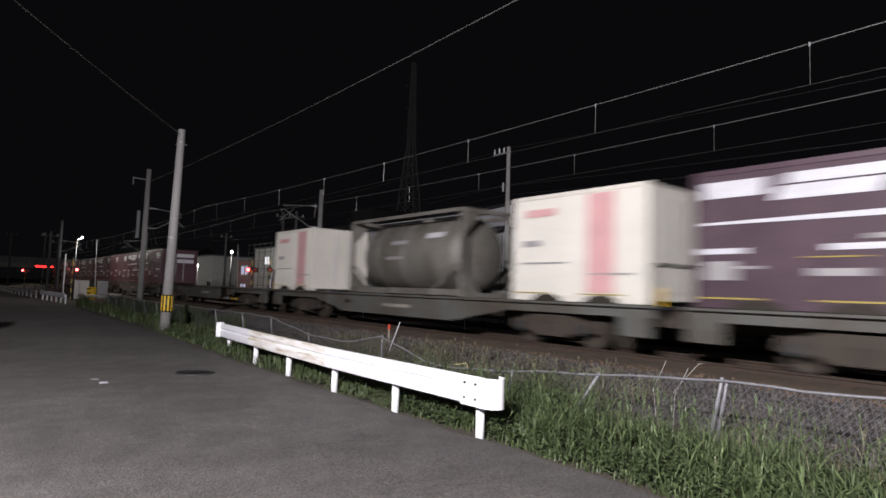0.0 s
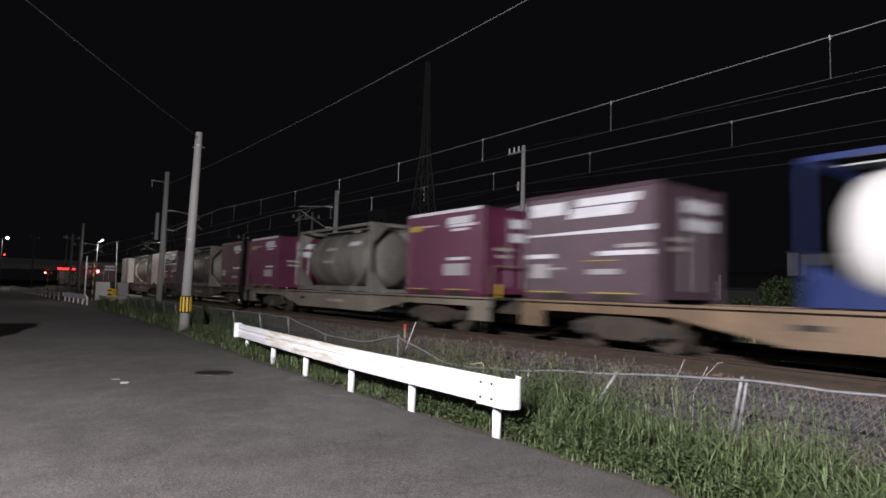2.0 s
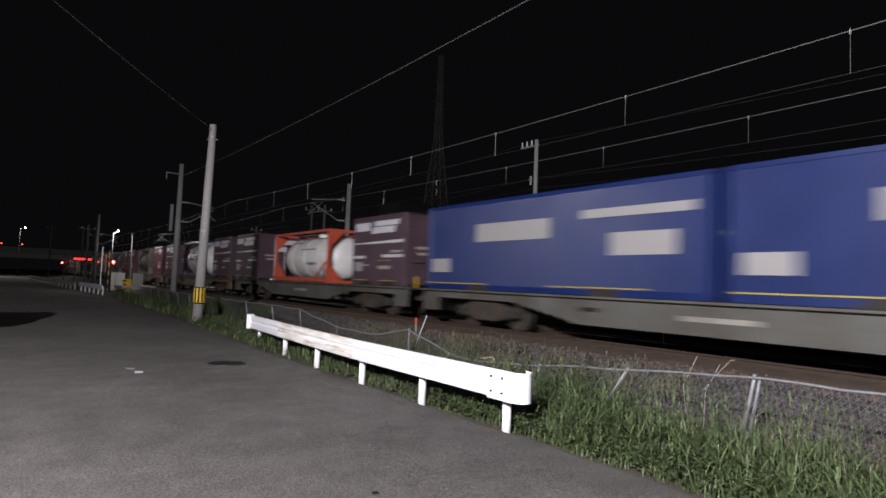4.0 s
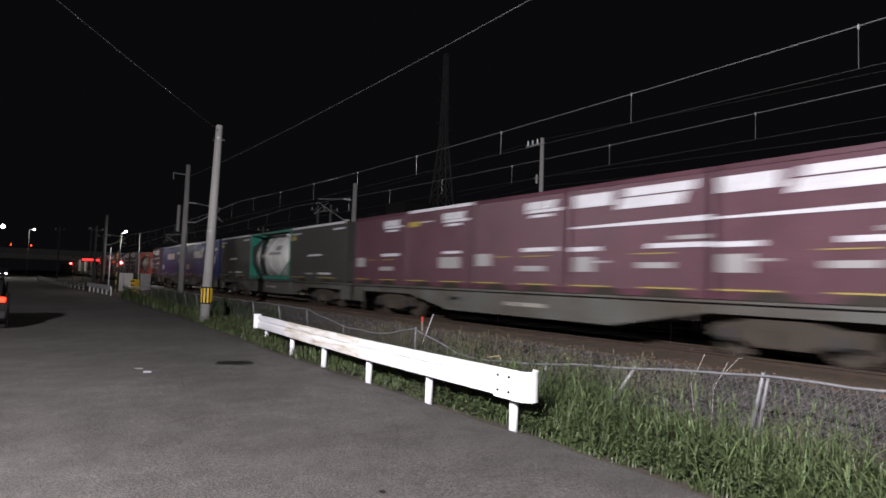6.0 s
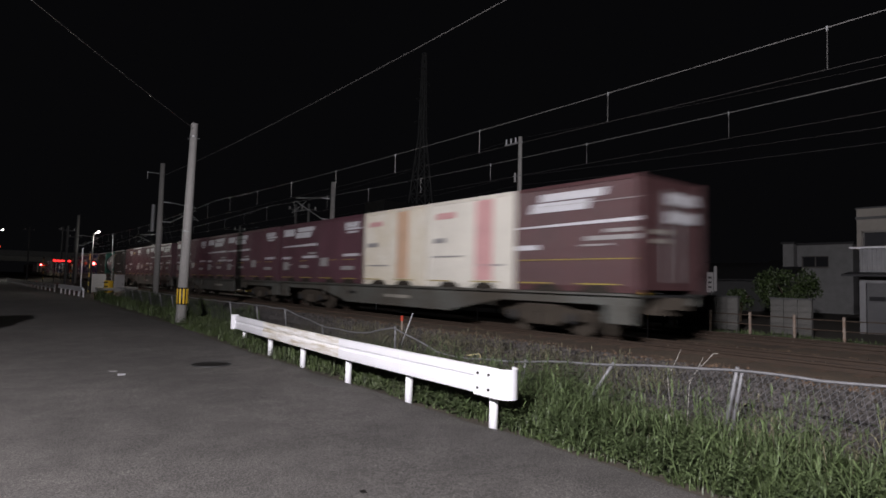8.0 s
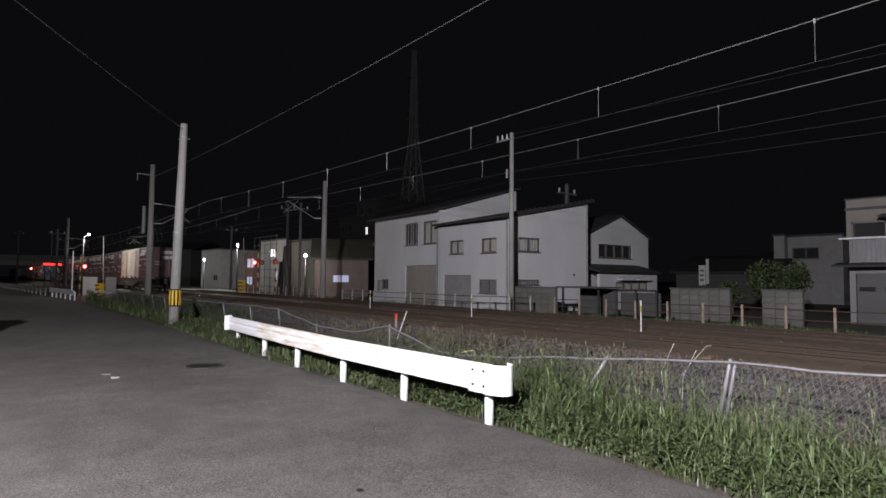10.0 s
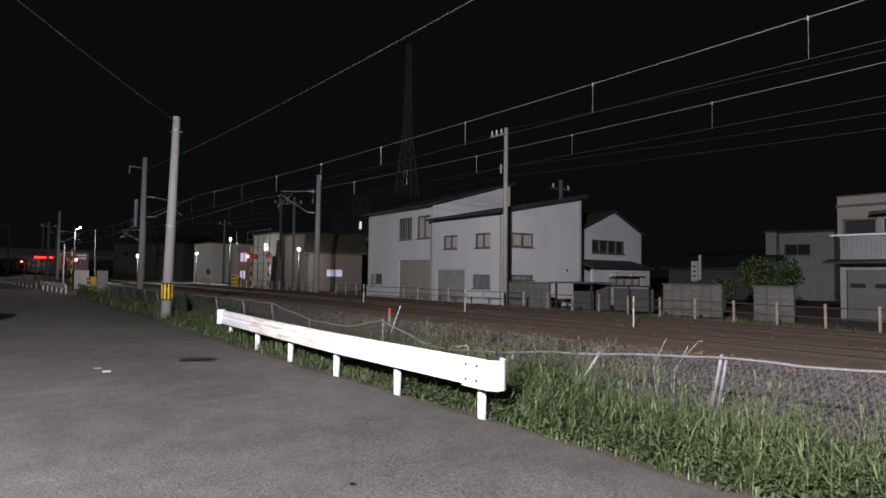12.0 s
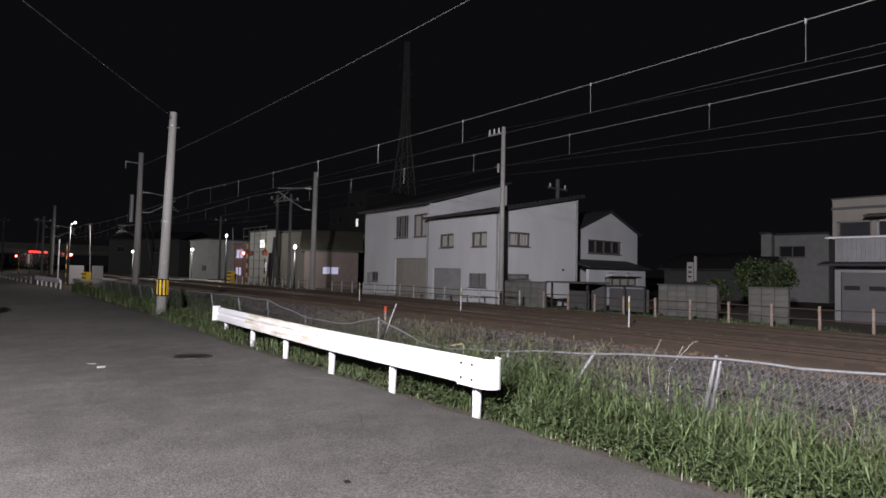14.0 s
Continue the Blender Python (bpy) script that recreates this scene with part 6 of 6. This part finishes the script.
# ---- level crossing and distance ----
for at, h, arm in (((20, 58.2, 0.3), 4.5, (0, 0)), ((20, 69.1, 0.3), 3.3, (0, 0)), ((18, 89, 0.3), 3.3, (0, 0)), ((20, 42.7, 0.3), 3.1, (0, 0)), ((7.0, 58.8, 0), 5.2, (0.35, 0)),
                   ((0.9, 150, 0), 10.0, (0.8, 0)), ((-4.0, 135, 0), 9.4, (0.8, 0))):
    build_street_lamp(at, h, arm, "lit white street lamp near the level crossing", size=0.06 if at[1] < 60 and at[0] < 10 else 0.10 if at[1] < 80 else 0.13 if at[1] < 100 else 0.28 if at[0] < 0 else 0.17)
for k, (at, w) in enumerate((((19.6, 58.0, 4.6), 420), ((19.6, 69.0, 3.3), 460), ((17.6, 88, 3.3), 700), ((19.6, 42.6, 3.1), 260), ((7.2, 58.4, 5.0), 320), ((1.7, 149, 9.8), 1200), ((-3.2, 134, 9.2), 2200))):
    lamp("crossing_light_glow", at, w, (1.0, 0.97, 0.9), 0.12)


def build_crossing_signal(at, lit, rz=0.0):
    t = thing("crossing_signal", "level crossing signal post with round red lamps", "crossing signal", at, rz, group="crossing signals")
    bm = bmesh.new()
    rod(bm, (0, 0, 0), (0, 0, 3.6), 0.06, n=10)
    part("post", bm, DECAL_YELLOW, t, "yellow and black post")
    for k in range(4):
        bm = bmesh.new()
        rod(bm, (0, 0, 0.3 + 0.8 * k), (0, 0, 0.7 + 0.8 * k), 0.063, n=10)
        part("black_band", bm, BLACK, t)
    for s in (-1, 1):
        bm = bmesh.new()
        rod(bm, (s * 0.32, 0.04, 2.75), (s * 0.32, -0.04, 2.75), 0.22, n=16)
        d = part("backplate", bm, BLACK, t)
        bm = bmesh.new()
        ball(bm, (s * 0.32, -0.05, 2.75), 0.13)
        part("red_lens", bm, LIGHT_RED if s in lit else RED_PAINT, d, "red lens")
    bm = bmesh.new()
    rod(bm, (0, 0, 3.6), (0, 0, 3.85), 0.1, 0.07, 10)
    part("bell", bm, DARK_STEEL, t)
    return t


build_crossing_signal((18.6, 48.9, 0.3), (-1,), -40)
build_crossing_signal((18.9, 45.9, 0.3), (), 50)
build_crossing_signal((7.25, 62.5, -0.1), (1,), 0)


def build_crossing_display(at):
    t = thing("warning_display", "wide red luminous warning display on two posts at the far crossing", "warning sign", at)
    for x in (-0.9, 0.9):
        bm = bmesh.new()
        rod(bm, (x, 0, 0), (x, 0, 3.7), 0.06, n=8)
        part("post", bm, DARK_STEEL, t)
    part("housing", soften(shape(((0, -0.08, 3.18), (2.5, 0.16, 0.62))), 0.03), BLACK, t)
    for k in range(5):
        part("lamp_field", soften(shape(((-0.92 + 0.46 * k, -0.18, 3.16), (0.40, 0.03, 0.28))), 0.01), LIGHT_RED_BAR, t, "glowing red field")


build_crossing_display((8.5, 104.0, 0.3))
build_crossing_signal((9.9, 106, 0.4), (1,), 0)
build_crossing_signal((6.0, 99.5, 0.0), (-1,), 0)


def build_barrier_machine(at):
    t = thing("barrier_machine", "yellow and black level crossing barrier machine", "barrier machine", at, -60)
    part("housing", soften(shape(((0, 0, 0.55), (0.5, 0.5, 1.1))), 0.03), YELLOW, t)
    for z in (0.25, 0.6, 0.95):
        part("stripe", shape(((0, -0.252, z), (0.5, 0.01, 0.12))), BLACK, t)
    bm = bmesh.new()
    rod(bm, (0, 0.3, 0.9), (-0.3, 0.4, 5.2), 0.04, 0.025, 8)
    part("boom", bm, DECAL_GREY, t, "raised pale boom")
    bm = bmesh.new()
    box(bm, (0.1, 0.4, 0.6), (0.3, 0.3, 0.5))
    part("counterweight", bm, DARK_STEEL, t)


build_barrier_machine((19.6, 55.5, 0.35))
build_barrier_machine((8.3, 58.5, 0.05))


def build_cabinet(at, w, h, label):
    t = thing("control_cabinet", label, "cabinet", at, 0, group="control cabinets")
    part("body", soften(shape(((0, 0, h / 2), (w, 0.6, h))), 0.02), DECAL_GREY, t)
    part("door", shape(((0, -0.31, h / 2), (w * 0.86, 0.02, h * 0.86))), DECAL_GREY, t)
    part("handle", shape(((w * 0.3, -0.33, h / 2), (0.03, 0.03, 0.14))), DARK_STEEL, t)
    part("plinth", shape(((0, 0, -0.1), (w + 0.1, 0.7, 0.24))), CONCRETE, t)


build_cabinet((8.0, 62.3, 0.1), 1.15, 1.6, "large pale grey control cabinet at the crossing")
build_cabinet((9.0, 57.8, 0.1), 0.75, 1.6, "narrow white control cabinet at the crossing")
stake("barrier_post", (6.6, 62, 0), (6.6, 62, 4.0), 0.05, DECAL_WHITE, "tall white barrier post at the crossing", "post")


def build_crossing_deck():
    d = thing("crossing_deck", "pale worn concrete deck of the level crossing", "crossing deck", (0, 0, 0))
    for x in (8.5, 10.0, 11.72, 13.6, 15.5, 17.4, 19.0):
        part("panel", soften(shape(((x, 60.0, 0.50 if 9 < x < 18 else 0.42), (1.0 if 9 < x < 18 else 1.5, 5.0, 0.2))), 0.02), CONCRETE, d)


build_crossing_deck()
for x, y, h in ((21.5, 47, 8.0), (22.5, 52, 8.5), (6.5, 75, 6.6), (8.5, 88, 6.6), (10.5, 130, 10), (5.0, 120, 9), (25, 75, 8), (24, 20.0, 6.6)):
    t = thing("utility_pole", "dark slim utility pole in the distance", "utility pole", (x, y, 0.2), group="far utility poles")
    bm = bmesh.new()
    rod(bm, (0, 0, -0.3), (0, 0, h), 0.14, 0.1, 10)
    part("shaft", bm, DARK_WALL, t)
    part("cross_arm", shape(((0, 0, h - 0.5), (1.5, 0.08, 0.08))), DARK_WALL, t)
    for k in (-0.6, 0.0, 0.6):
        bm = bmesh.new()
        rod(bm, (k, 0, h - 0.46), (k, 0, h - 0.25), 0.05, n=6)
        part("insulator", bm, DECAL_GREY, t)


def build_bridge():
    b = thing("flyover", "grey concrete road flyover crossing the view far ahead", "bridge", (0, 220, 0))
    part("girder", shape(((10, 0, 5.5), (190, 8, 1.5))), CONCRETE, b)
    part("parapet", shape(((10, -4.1, 7.1), (190, 0.25, 1.6))), GREY_SIDING, b)
    for x in (-40, -9, 40, 75):
        part("pier", shape(((x, 0, 2.3), (2.4, 5, 4.9))), CONCRETE, b)
    for x in (-12, -3, 2):
        bm = bmesh.new()
        ball(bm, (x, -4.0, 8.8), 0.22)
        part("red_marker", bm, LIGHT_RED_DIM, b, "small red marker light")


build_bridge()


def build_barrier_row():
    t = thing("roadside_barrier", "low pale barrier along the road towards the flyover", "guard rail", (0, 0, 0))
    for k in range(18):
        y = 63 + k * 3
        part("post", shape(((4.72 - 0.048 * (y - 63), y, 0.35), (0.12, 0.12, 0.7))), DECAL_GREY, t)
    for z in (0.62, 0.38):
        part("rail", shape(((3.48, 88.5, z), (0.05, 52, 0.16), math.degrees(math.atan(0.048)))), DECAL_GREY, t)


build_barrier_row()


# ---- parked car ----
def build_car(at, rz, paint, lamp_mat, label, head=None):
    c = thing("car", label, "car", at, rz)
    prof = [(0.0, 0.30), (-0.06, 0.55), (0.0, 0.86), (0.22, 1.02), (0.55, 1.42), (1.0, 1.50), (2.2, 1.48), (2.9, 1.05), (3.9, 0.92), (4.15, 0.7), (4.2, 0.32), (3.75, 0.26), (3.6, 0.52), (3.3, 0.60), (3.0, 0.52), (2.85, 0.26), (1.2, 0.26), (1.05, 0.52), (0.75, 0.60), (0.45, 0.52), (0.3, 0.28)]
    bm = bmesh.new()
    prism(bm, prof, -0.84, 0.84, "x")
    for v in bm.verts:
        if v.co.z > 1.0:
            v.co.x *= 0.82
    part("body", soften(bm, 0.04), paint, c)
    part("rear_window", shape(((0, 0.33, 1.24), (1.15, 0.03, 0.34))), DARK_GLASS, c)
    for s in (-1, 1):
        bm = bmesh.new()
        prism(bm, [(0.75, 1.04), (0.95, 1.38), (2.1, 1.38), (2.6, 1.04)], s * 0.77, s * 0.80, "x")
        part("side_window", bm, DARK_GLASS, c)
        part("tail_lamp", soften(shape(((s * 0.70, -0.02, 0.88), (0.20, 0.14, 0.16))), 0.03), lamp_mat, c, "lit red tail lamp")
        part("headlamp", soften(shape(((s * 0.62, 4.12, 0.72), (0.34, 0.12, 0.16))), 0.03), head or DECAL_GREY, c)
    part("bumper", soften(shape(((0, -0.06, 0.45), (1.66, 0.14, 0.22))), 0.04), RUBBER, c)
    part("plate", shape(((0, -0.14, 0.62), (0.33, 0.02, 0.16))), DECAL_GREY, c)
    for y in (0.75, 3.3):
        for s in (-1, 1):
            bm = bmesh.new()
            rod(bm, (s * 0.66, y, 0.30), (s * 0.85, y, 0.30), 0.30, n=24)
            wh = part("wheel", smooth(bm), RUBBER, c)
            bm = bmesh.new()
            rod(bm, (s * 0.80, y, 0.30), (s * 0.86, y, 0.30), 0.18, n=16)
            part("rim", bm, GREY_STEEL, wh)
    return c


build_car((-1.10, 20.9, 0.02), 0, CAR_PAINT, LIGHT_TAIL, "dark parked car with its tail lamp lit")
build_car((-3.0, 150, 0.02), 180, CAR_PAINT, RED_PAINT, "far car with its headlamps on", LIGHT_WHITE)


# ---- what moves ----
def motions():
    """The train draws away along the near track at a steady speed."""
    for ob, s, z in TRAIN:
        walk(ob, [(t, pose(TRACK_X, s + SPEED * t, z)) for t in (0, 3.5, 7, 10.5, 14)])


motions()
